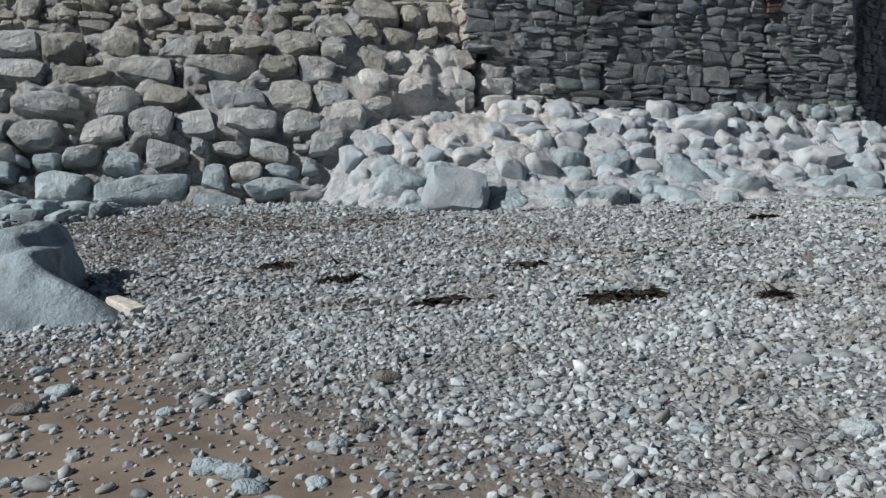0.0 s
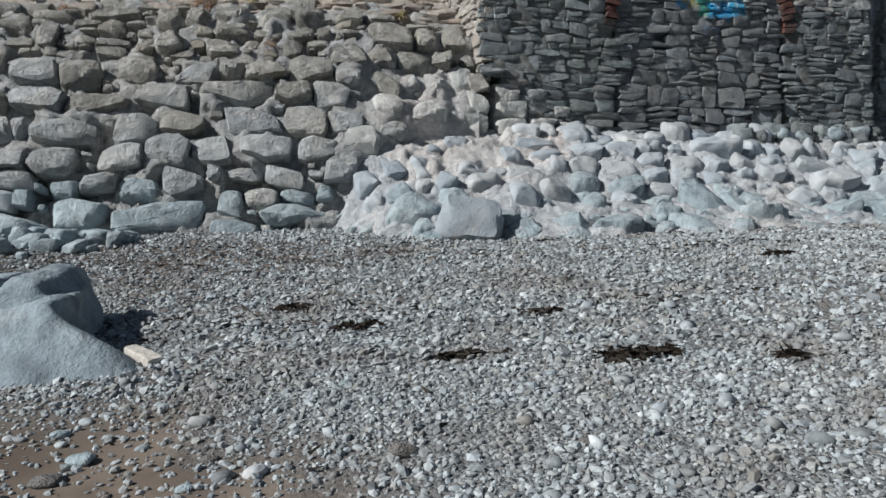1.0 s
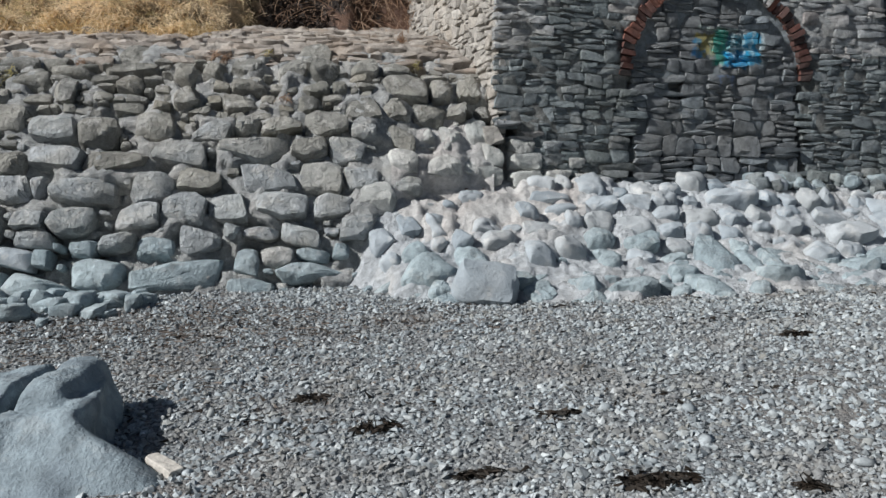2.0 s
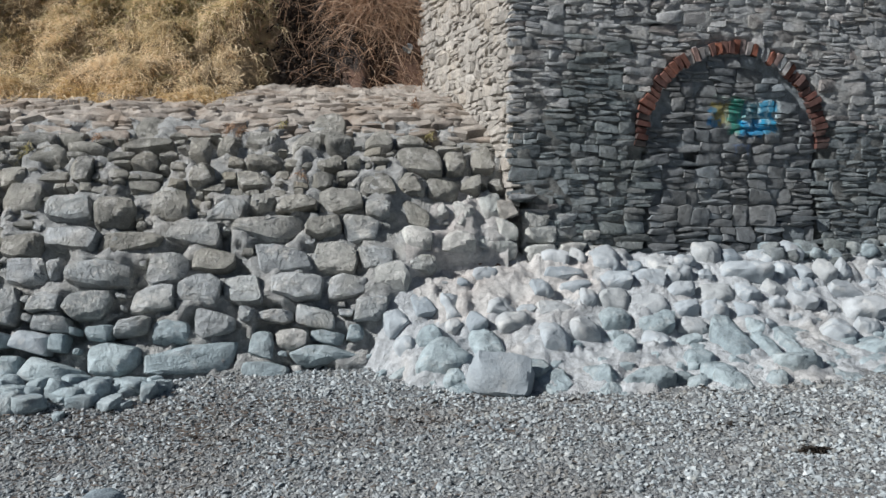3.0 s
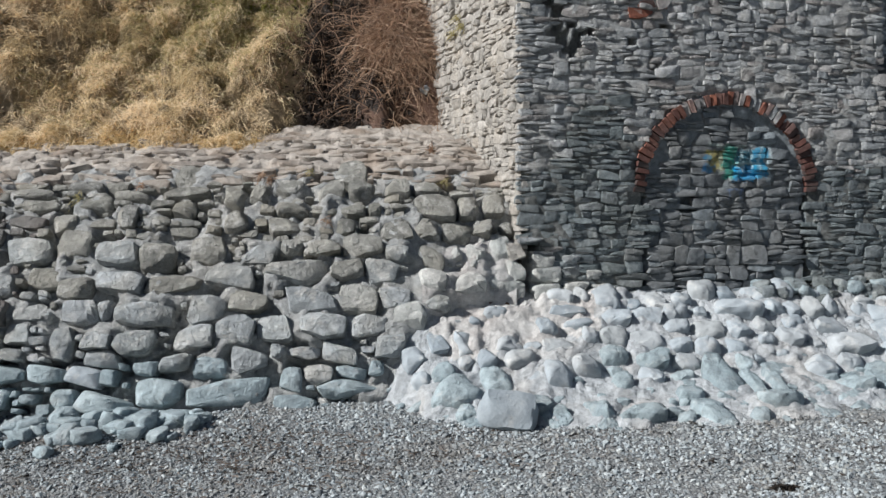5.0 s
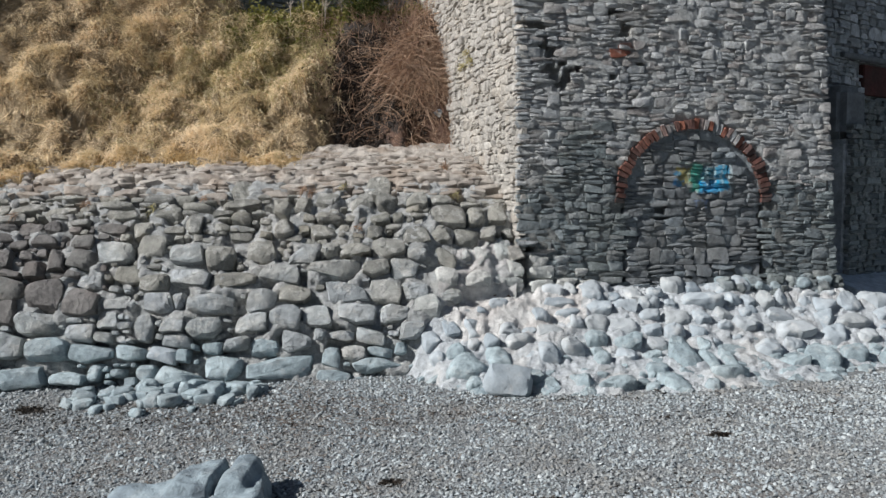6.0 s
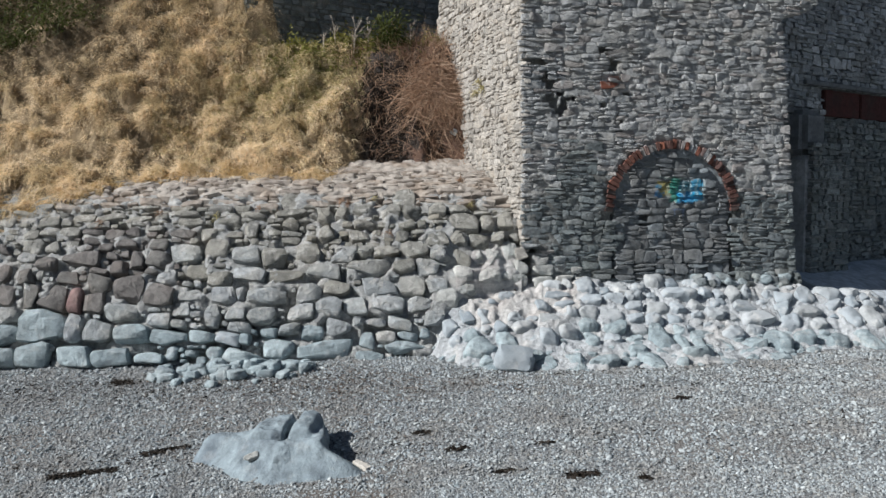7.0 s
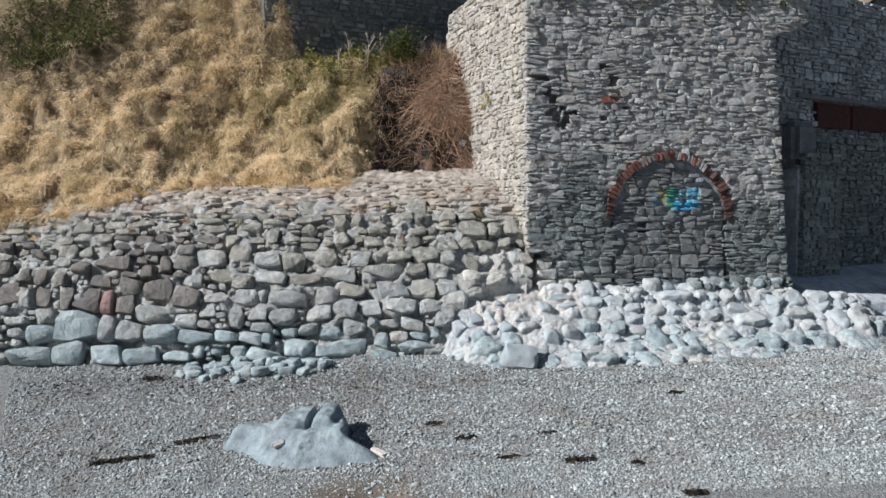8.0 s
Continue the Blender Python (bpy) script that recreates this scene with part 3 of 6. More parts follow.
# --- sea wall: battered rubble masonry ---
xs = np.concatenate([np.arange(-40, -12.5, 0.5), np.arange(-12.5, 0.33, 0.05)])
ss = np.concatenate([np.arange(0, WALL_S[-1], 0.05), [WALL_S[-1]]])
verts = []
for s in ss:
    for x in xs:
        p, up = wall_point(x, s)
        inward = up.cross(Vector((1, 0, 0)))
        pit = step(0.08, 0.35, wobble(x, s, 21, 3.1)) + 0.6 * step(0.12, 0.35, wobble(x, s, 25, 6.3))
        pit *= (0.3 + 0.7 * step(5.1, 4.6, s)) * (1 - 0.9 * step(-2.2, -1.0, x) * step(3.4, 2.9, s))
        p = p + inward * (0.022 + 0.15 * pit + 0.18 * step(2.2, 1.2, s) * step(-3.6, -5.2, x) + 0.05 * wobble(x, s, 0, 1.7) + (0.06 * wobble(x, s, 3, 5.0) + 0.04 * wobble(x, s, 6, 11.0)) * (1 - 0.3 * step(4.6, 5.2, s)))
        verts.append(p[:])
for x in xs:
    verts.append((x, 15.4, 0.4))
nx, ns = len(xs), len(ss) + 1
faces = [(j * nx + i, j * nx + i + 1, (j + 1) * nx + i + 1, (j + 1) * nx + i) for j in range(ns - 1) for i in range(nx - 1)]
faces += [((ns - 1) * nx + i, (ns - 1) * nx + i + 1, i + 1, i) for i in range(nx - 1)]
sea_wall = new("wall_sea", mesh_of("wall_sea", verts, faces, JOINT))
sea_wall.data.materials.append(LEDGE)
bed_x, bed_s = xs, ss
rows_of_faces = np.repeat(np.arange(ns - 1), nx - 1)
slots = np.zeros(len(faces), np.int32)
slots[: len(rows_of_faces)] = (rows_of_faces > np.searchsorted(ss, 4.75)).astype(np.int32)
sea_wall.data.materials.append(LIME)
for j in range(int(np.searchsorted(ss, 3.3))):
    for i in range(nx - 40, nx - 1):
        if xs[i] > -1.05 + 0.8 * wobble(xs[i], ss[j], 4, 1.4) + 0.35 * abs(ss[j] - 2.4):
            slots[j * (nx - 1) + i] = 2
sea_wall.data.polygons.foreach_set("material_index", slots)
tagged(sea_wall, "battered sea wall of rough grey rubble blocks", "wall", kind="structure")

# stones of the lower and middle courses: along the wall, height, width, height of the stone
COURSES = [
    [
        (-5.76, 1.46, 0.31, 0.33), (-5.24, 1.42, 0.71, 0.30), (-4.47, 1.55, 0.59, 0.46), (-3.57, 1.52, 1.04, 0.41), (-2.00, 1.51, 0.84, 0.30),
        (-2.70, 1.37, 0.57, 0.20),
    ],
    [
        (-5.51, 1.74, 0.49, 0.39), (-5.17, 1.76, 0.21, 0.24), (-4.69, 1.81, 0.32, 0.22), (-4.31, 1.90, 0.43, 0.27), (-3.87, 1.80, 0.45, 0.39),
        (-3.35, 1.90, 0.51, 0.40), (-2.78, 1.65, 0.31, 0.38), (-2.42, 1.75, 0.41, 0.35), (-1.96, 1.73, 0.45, 0.23), (-1.64, 1.79, 0.21, 0.25),
    ],
    [
        (-5.86, 2.17, 0.31, 0.49), (-5.38, 2.21, 0.38, 0.26), (-5.31, 1.94, 0.45, 0.27), (-4.85, 2.16, 0.49, 0.36), (-4.11, 2.21, 0.52, 0.39),
        (-3.57, 2.29, 0.52, 0.41), (-3.06, 2.33, 0.50, 0.45), (-2.96, 2.03, 0.20, 0.20), (-2.64, 1.99, 0.47, 0.20), (-2.15, 1.96, 0.45, 0.34),
    ],
    [
        (-5.66, 2.54, 0.60, 0.38), (-5.33, 2.56, 0.21, 0.27), (-4.81, 2.55, 0.79, 0.46), (-3.96, 2.58, 0.51, 0.40), (-3.46, 2.71, 0.59, 0.38),
        (-2.39, 2.34, 0.67, 0.43), (-1.77, 2.34, 0.42, 0.34), (-1.46, 2.08, 0.39, 0.36), (-1.22, 2.41, 0.46, 0.45),
    ],
    [
        (-5.79, 2.85, 0.50, 0.33), (-5.22, 2.96, 0.66, 0.33), (-4.46, 2.91, 0.72, 0.35), (-3.75, 2.99, 0.66, 0.39), (-2.81, 3.07, 0.89, 0.44),
        (-2.12, 3.08, 0.49, 0.32), (-2.59, 2.70, 0.67, 0.38), (-1.94, 2.70, 0.57, 0.46), (-1.45, 2.72, 0.40, 0.31), (-1.64, 3.06, 0.44, 0.37),
        (-0.93, 2.91, 0.38, 0.38), (-0.85, 2.62, 0.36, 0.26), (-0.42, 2.84, 0.52, 0.36),
    ],
    [
        (-5.98, 3.46, 0.48, 0.44), (-5.32, 3.33, 0.55, 0.37), (-4.76, 3.27, 0.50, 0.51), (-4.09, 3.36, 0.53, 0.45), (-3.34, 3.28, 0.46, 0.37),
        (-2.94, 3.37, 0.37, 0.25), (-2.50, 3.37, 0.52, 0.25), (-1.92, 3.39, 0.60, 0.36), (-1.45, 3.31, 0.33, 0.29), (-0.97, 3.25, 0.41, 0.42),
        (-0.31, 3.21, 0.30, 0.42), (0.04, 3.28, 0.34, 0.51),
    ],
    [
        (-6.22, 3.75, 0.34, 0.24), (-5.33, 3.82, 0.30, 0.36), (-3.75, 3.79, 0.33, 0.39), (-2.21, 3.66, 0.30, 0.27), (-1.48, 3.64, 0.49, 0.41),
        (-1.04, 3.62, 0.38, 0.36), (-0.59, 3.56, 0.46, 0.41), (-0.22, 3.66, 0.27, 0.37),
    ],
    [
        (-3.84, 4.08, 0.37, 0.35), (-3.48, 4.12, 0.37, 0.37), (-4.54, 3.93, 0.32, 0.28), (-2.12, 3.91, 0.38, 0.23), (-1.80, 3.91, 0.19, 0.23),
        (-0.91, 3.94, 0.62, 0.47), (-2.04, 4.19, 0.35, 0.42), (-1.08, 4.22, 0.39, 0.33), (-0.44, 3.89, 0.31, 0.37), (-0.03, 3.96, 0.43, 0.43),
        (-1.54, 4.24, 0.35, 0.39), (-4.66, 4.44, 0.47, 0.60), (-2.50, 4.18, 0.42, 0.44), (-2.27, 4.52, 0.44, 0.59), (-3.14, 4.24, 0.46, 0.38),
    ],
    [
        (-7.04, 1.38, 0.73, 0.25), (-6.59, 1.46, 0.21, 0.33), (-6.07, 1.47, 0.83, 0.43), (-6.73, 1.76, 0.71, 0.33), (-6.04, 1.76, 0.53, 0.29),
        (-6.14, 2.14, 0.94, 0.53), (-6.95, 2.09, 0.47, 0.31), (-7.00, 2.55, 0.53, 0.47), (-6.62, 3.37, 0.60, 0.42), (-6.03, 3.52, 0.44, 0.31),
        (-7.59, 3.24, 0.33, 0.36), (-4.80, 3.32, 0.42, 0.53),
    ],
    [
        (-10.28, 1.36, 0.99, 0.39), (-9.41, 1.41, 0.65, 0.48), (-8.63, 1.40, 0.74, 0.40), (-7.85, 1.41, 0.76, 0.47), (-10.07, 1.77, 0.56, 0.46),
        (-9.31, 1.96, 0.89, 0.68), (-8.64, 1.92, 0.36, 0.52), (-8.16, 1.87, 0.54, 0.46), (-7.48, 1.75, 0.74, 0.52), (-10.00, 2.15, 0.44, 0.29),
        (-10.66, 2.07, 0.47, 0.18), (-10.60, 1.81, 0.37, 0.24), (-7.69, 2.23, 0.74, 0.37),
    ],
    [
        (-9.18, 2.51, 0.58, 0.52), (-8.33, 2.40, 0.47, 0.39), (-8.73, 2.46, 0.25, 0.52), (-10.48, 2.53, 0.30, 0.43), (-10.15, 2.53, 0.30, 0.43),
        (-8.28, 2.77, 0.53, 0.41), (-7.63, 2.67, 0.59, 0.56), (-8.79, 3.24, 0.89, 0.37), (-8.32, 3.00, 0.44, 0.14), (-7.56, 3.25, 0.32, 0.48),
        (-7.89, 3.07, 0.39, 0.34), (-7.13, 3.25, 0.48, 0.35), (-9.46, 3.16, 0.41, 0.28), (-10.45, 3.43, 0.39, 0.21), (-10.72, 3.01, 0.36, 0.34),
        (-10.31, 2.98, 0.25, 0.41), (-11.15, 3.13, 0.35, 0.35), (-11.32, 3.60, 0.33, 0.27), (-10.78, 3.63, 0.26, 0.19), (-10.94, 2.63, 0.44, 0.52),
        (-9.65, 2.52, 0.31, 0.49), (-9.84, 2.91, 0.38, 0.31),
    ],
]
big_meshes = meshes_for(BIG, "stone", WALL_STONE, 60)
rng = random.Random(11)
taken = []
stone_count = 0


def pick_stone(x, z):
    """Pale sea-washed stones low down, brown ones towards the far end, grey elsewhere."""
    if abs(x + 5.51) < 0.03 and abs(z - 1.74) < 0.03:
        return APRON_STONE
    if abs(x + 8.73) < 0.03 and abs(z - 2.46) < 0.05:
        return PINK_STONE
    if x > -1.7 + 1.1 * rng.random() and z < 3.5:
        return LIMED_STONE
    if z < 1.62 + 0.4 * rng.random():
        return WASHED_STONE
    if x < -7.6 + 1.3 * rng.random() and z > 2.3 + 0.3 * rng.random():
        return BROWN_STONE
    return UPPER_STONE if z > 2.6 + 0.9 * rng.random() else WALL_STONE


def wall_frame(x, s, deep=0.0):
    p, up = wall_point(x, s)
    right = Vector((1, 0.15 if x > -5 else 0.04, 0))
    return frame_matrix(p + up.cross(right).normalized() * deep, right, up, (1, 1, 1)), p.z


for course in COURSES:
    for x, z, w, h in course:
        s = float(np.interp(z, WALL_Z, WALL_S))
        if not any(abs(x - a) < (w + c) * 0.3 and abs(s - b) < (h + d) * 0.3 for a, b, c, d in taken):
            taken.append((x, s, w, h))
known = len(taken)
for w0, w1, h0, h1, tries in ((0.34, 0.5, 0.2, 0.3, 900), (0.22, 0.38, 0.13, 0.24, 2600), (0.14, 0.26, 0.09, 0.17, 6500), (0.07, 0.14, 0.05, 0.1, 7000)):
    for _ in range(tries):
        x, s = rng.uniform(-12.6, 0.2), rng.uniform(0.75, 6.6)
        if x > -1.6 and s < 2.3:
            continue
        p, up = wall_point(x, s)
        if (p.y > bank_foot(x) + 0.1 and x < -4.0) or (s > 4.6 and rng.random() < 0.86):
            continue
        w, h = rng.uniform(w0, w1), rng.uniform(h0, h1)
        flat = step(3.0, 4.3, s)
        w, h = w * (1 + 0.35 * flat), h * (1 - 0.25 * flat)
        arr = np.array(taken)
        near = (np.abs(arr[:, 0] - x) < (arr[:, 2] + w) * 0.5) & (np.abs(arr[:, 1] - s) < (arr[:, 3] + h) * 0.5)
        if not near.any():
            taken.append((x, s, w, h))
outlines = fitted(taken, 1.16, 0.012, rng)
low, high, top, prouds = [], [], [], []
for k, ((x, s, w, h), poly) in enumerate(zip(taken, outlines)):
    if not poly:
        prouds.append(0)
        continue
    small = min(w, h) < 0.15
    if s > 4.3:
        proud, rough = rng.uniform(-0.01, 0.04), 0.26
    elif k < known:
        proud, rough = rng.uniform(0.06, 0.15), 0.16
    else:
        proud, rough = rng.uniform(0.0, 0.10) * (0.6 if small else 1.0), 0.2
    prouds.append(proud)
    m, z = wall_frame(x, s, 0.02)
    shape = cell_stone(poly, proud + 0.02, 0.16, rng.uniform(0.0, 0.3 if s < 4.2 else 0.08) if z > 1.9 else rng.uniform(0.1, 0.5), rough, rng, not small)
    if k < known or (stone_count < 295 and s < 3.6 and x > -9):
        cell_piece("stone", shape, m, sea_wall, pick_stone(x, z), 28)
        stone_count += 1
    else:
        (top if z > 4.3 else high if s > 3.0 else low).append((shape, m))
lift = lapped(bed_x, bed_s, taken, prouds)
for j, s in enumerate(bed_s):
    outward = -wall_point(0, s)[1].cross(Vector((1, 0, 0)))
    for i, x in enumerate(bed_x):
        if lift[j, i] > 0:
            sea_wall.data.vertices[j * len(bed_x) + i].co += outward * (lift[j, i] * 0.75 * max(step(-0.35, 0.3, wobble(x, s, 51, 1.3) + 0.5 * wobble(x, s, 53, 4.0)), step(-2.0, -1.0, x) * step(3.4, 2.9, s)))
tagged(joined("small_stones", high, UPPER_STONE, sea_wall), "small packing stones")
tagged(joined("coping_rubble", top, LEDGE, sea_wall), "bleached broken rubble on the wall top")
joined("packing_stones", low, WALL_STONE, sea_wall)

# --- apron: stones bedded in pale mortar at the tower's foot ---
APRON = [
    [
        (-0.53, 1.52, 0.68, 0.55), (-1.16, 1.90, 0.42, 0.58), (-1.01, 1.65, 0.26, 0.43), (-0.36, 1.72, 0.41, 0.62), (0.01, 1.68, 0.41, 0.55),
        (-0.73, 1.72, 0.31, 0.34), (-0.81, 2.13, 0.31, 0.38), (-0.46, 2.09, 0.39, 0.38), (-0.14, 1.91, 0.31, 0.28), (0.26, 1.91, 0.49, 0.33),
        (0.50, 1.68, 0.22, 0.51), (0.82, 1.73, 0.41, 0.64), (1.24, 1.80, 0.54, 0.46), (0.91, 2.66, 0.43, 0.47), (1.27, 2.67, 0.26, 0.41),
        (1.67, 2.63, 0.51, 0.54), (1.72, 2.39, 0.43, 0.32), (1.66, 2.13, 0.43, 0.36), (1.62, 1.90, 0.48, 0.37), (2.14, 2.05, 0.51, 0.38),
        (2.13, 1.83, 0.56, 0.37),
    ],
    [
        (2.20, 2.35, 0.46, 0.42), (2.67, 2.41, 0.41, 0.35), (2.01, 2.56, 0.28, 0.26), (2.40, 2.58, 0.33, 0.39), (2.78, 2.60, 0.33, 0.30),
        (1.31, 2.16, 0.23, 0.31), (1.04, 2.51, 0.51, 0.24), (0.71, 2.30, 0.26, 0.31), (2.61, 2.22, 0.40, 0.27), (2.61, 2.00, 0.37, 0.31),
        (2.63, 1.80, 0.38, 0.32), (3.16, 2.72, 0.44, 0.53), (3.55, 2.70, 0.35, 0.45), (3.62, 2.45, 0.80, 0.47), (3.00, 1.95, 0.39, 0.31),
        (3.42, 1.97, 0.36, 0.32), (3.07, 1.60, 0.55, 0.94), (3.47, 1.75, 0.31, 0.40), (3.56, 2.20, 0.37, 0.42), (3.96, 2.23, 0.36, 0.28),
    ],
    [
        (3.93, 2.05, 0.32, 0.22), (4.56, 1.67, 0.58, 0.54), (4.23, 2.47, 0.29, 0.36), (4.50, 2.47, 0.21, 0.39), (4.84, 2.43, 0.35, 0.38),
        (5.17, 2.46, 0.35, 0.39), (4.46, 2.69, 0.40, 0.43), (4.93, 2.63, 0.27, 0.32), (5.02, 2.17, 0.47, 0.29), (3.78, 1.58, 0.22, 0.61),
        (3.64, 1.45, 0.71, 0.43), (4.35, 2.07, 0.41, 0.33), (1.69, 1.60, 0.28, 0.42), (1.34, 1.41, 0.32, 0.38), (2.11, 1.63, 0.36, 0.43),
        (1.83, 1.39, 0.52, 0.31), (3.42, 1.56, 0.29, 0.67),
    ],
    [
        (6.44, 2.34, 0.42, 0.43), (7.03, 2.43, 0.53, 0.64), (7.54, 2.47, 0.37, 0.48), (7.04, 2.15, 0.36, 0.37), (7.46, 2.21, 0.33, 0.41),
        (6.36, 2.05, 0.65, 0.41), (5.81, 2.07, 0.35, 0.41), (5.92, 1.80, 0.57, 0.44), (6.46, 1.81, 0.44, 0.36), (4.60, 1.66, 0.55, 0.56),
        (6.01, 1.57, 0.44, 0.49), (6.71, 1.49, 0.49, 0.49), (7.30, 1.87, 0.45, 0.65), (5.24, 1.96, 0.69, 0.47), (5.37, 1.55, 0.54, 0.72),
    ],
    [
        (7.64, 1.75, 0.53, 0.89), (7.04, 1.70, 0.52, 0.64), (8.42, 2.17, 0.36, 0.39), (8.19, 1.79, 0.38, 0.61), (7.38, 1.48, 0.50, 0.74),
    ],
]
round_meshes = meshes_for(ROUND, "stone", APRON_STONE)
seats = []


def apron_seat(x, y):
    e = 0.12
    p = Vector((x, y, apron_z(x, y)))
    up = Vector((0, e * 2, apron_z(x, y + e) - apron_z(x, y - e))).normalized()
    return p, up


for course in APRON:
    for x, z, w, h in course:
        reach = apron_reach(x)
        d = float(np.interp(z, [0.7, 1.36, 1.68, 2.45, 2.7, 2.85], [reach + 0.9, reach, min(1.5, 0.72 * reach), 0.5, 0.1, -0.2]))
        if not any(abs(x - q[0]) < (w + q[2]) * 0.3 and abs(-1.25 * d - q[1]) < (h + q[3]) * 0.28 for q in seats):
            seats.append((x, -1.25 * d, w, h * 0.95))
known = len(seats)
for w0, w1, tries in ((0.36, 0.58, 420), (0.22, 0.36, 900), (0.12, 0.22, 900)):
    for _ in range(tries):
        x, d = rng.uniform(-2.1, 11.5), rng.uniform(0.12, 2.95)
        y = tower_y(x) - d
        if apron_z(x, y) < ground_z(x, y) - 0.05 or (x < -0.6 and d < 0.6) or (-0.9 < x < 0.9 and 0.1 < d < 0.95 and rng.random() < 0.85) or (1.0 < x < 2.4 and 1.6 < d < 2.4 and rng.random() < 0.7):
            continue
        w = rng.uniform(w0, w1)
        h = w * rng.uniform(0.55, 0.95)
        arr = np.array(seats)
        if not ((np.abs(arr[:, 0] - x) < (arr[:, 2] + w) * 0.47) & (np.abs(arr[:, 1] + 1.25 * d) < (arr[:, 3] + h) * 0.47)).any():
            seats.append((x, -1.25 * d, w, h))
outlines = fitted(seats, 1.1, 0.012, rng, (0.2, 0.6))
prouds = [min(w, h) * (rng.uniform(0.26, 0.46) if k < known else rng.uniform(0.12, 0.34)) + 0.025 for k, (x, q, w, h) in enumerate(seats)]
xs = np.arange(-2.2, 12.0, 0.035)
ds = np.arange(-0.5, 3.9, 0.035)
lift = lapped(xs, -1.25 * ds[::-1], seats, prouds)[::-1]
verts = []
for j, d in enumerate(ds):
    for i, x in enumerate(xs):
        y = tower_y(x) - d
        rubble = noise.voronoi(Vector((x * 4.2, y * 4.2, 0)))[0]
        crumbs = noise.voronoi(Vector((x * 10.0, y * 10.0, 3)))[0]
        lump = 0.05 * (0.55 - min(rubble[0], 0.8)) + 0.05 * (0.5 - min(crumbs[0], 0.8)) - 0.03 * step(0.06, 0.0, rubble[1] - rubble[0])
        lump += lift[j, i] * (0.05 + 0.45 * step(-0.3, 0.25, wobble(x, y, 51, 1.5)))
        verts.append((x, y - 0.5 * lump, apron_z(x, y) + 0.01 + 0.85 * lump + 0.07 * wobble(x, y, 0, 1.6) + 0.04 * wobble(x, y, 5, 3.6) + 0.03 * wobble(x, y, 9, 7.0)))
nx, ns = len(xs), len(ds)
faces = [(j * nx + i, j * nx + i + 1, (j + 1) * nx + i + 1, (j + 1) * nx + i)[::-1] for j in range(ns - 1) for i in range(nx - 1)]
apron = new("footing", mesh_of("footing", verts, faces, MORTAR))
apron.data.materials.append(LIME)
slots = np.zeros(len(faces), np.int32)
for j in range(ns - 1):
    for i in range(nx - 1):
        if math.hypot((xs[i] - 0.1) / 1.3, ds[j] / 1.15) < 1 + 0.5 * wobble(xs[i], ds[j], 4, 2.0):
            slots[j * (nx - 1) + i] = 1
apron.data.polygons.foreach_set("material_index", slots)
tagged(apron, "sloping footing of rounded stones in pale mortar", "footing", kind="structure")
bedded = []
for k, ((x, q, w, h), poly) in enumerate(zip(seats, outlines)):
    if not poly:
        continue
    y = tower_y(x) + q / 1.25
    p, up = apron_seat(x, y)
    right = Vector((1, 0.25, (apron_z(x + 0.15, y + 0.0375) - apron_z(x - 0.15, y - 0.0375)) / 0.3))
    up = (up - right * up.dot(right) / right.length_squared).normalized()
    shape = cell_stone(poly, prouds[k], 0.2, rng.uniform(0.1, 0.55), 0.28, rng, True, 0.15)
    m = frame_matrix(p + up.cross(right).normalized() * rng.uniform(-0.02, 0.03), right, up, (1, 1, 1))
    coat = WASHED_STONE if p.z < 1.55 + 0.4 * rng.random() else APRON_STONE
    if k < known + 190 and k < 295:
        cell_piece("stone", shape, m, apron, coat, 55)
    else:
        bedded.append((shape, m))
if bedded:
    joined("bedded_cobbles", bedded, APRON_STONE, apron)

# dark stones heaped against the tower's foot
for _ in range(46):
    x = rng.uniform(4.1, 6.5)
    y = tower_y(x) - rng.uniform(0.0, 0.3)
    w = rng.uniform(0.16, 0.34)
    h = w * rng.uniform(0.6, 0.85)
    m = Matrix.Translation((x, y, apron_z(x, y) + rng.uniform(-0.02, 0.16))) @ Euler((rng.uniform(-0.3, 0.3), rng.uniform(-0.4, 0.4), rng.uniform(-0.5, 0.5))).to_matrix().to_4x4() @ Matrix.Diagonal((w, w * 0.9, h, 1))
    piece("stone", rng.choice(round_meshes), m, apron, DAMP_SHADE_SLATE if rng.random() < 0.75 else WASHED_STONE)

# --- tower: coursed slate rubble with a blocked arch ---
CORNER = Vector((0.36, 11.72, 0))
ALONG = Vector((0.97, 0.2425, 0)).normalized()
INTO = Vector((-ALONG.y, ALONG.x, 0))
SIDE = Vector((-0.36, 0.933, 0)).normalized()
BATTER = 0.035
ARCH_U, ARCH_Z, R_IN, R_OUT = 3.36, 4.18, 1.36, 1.59


def tower_right(z):
    if z > 8.45:
        return 6.3 - 0.06 * 5.75 + min((z - 8.45) * 3.4, 0.85)
    return 6.3 - 0.06 * (z - 2.7)


def face_point(u, z, deep=0.0):
    return CORNER + ALONG * u + INTO * (BATTER * (z - 3.3) + deep) + Vector((0, 0, z))


def side_point(v, z, deep=0.0):
    right = Vector((SIDE.y, -SIDE.x, 0))
    return CORNER + SIDE * v + INTO * (BATTER * (z - 3.3)) * (1 if v < 0.01 else 1) + right * (0.015 * (z - 3.3) + deep) + Vector((0, 0, z))


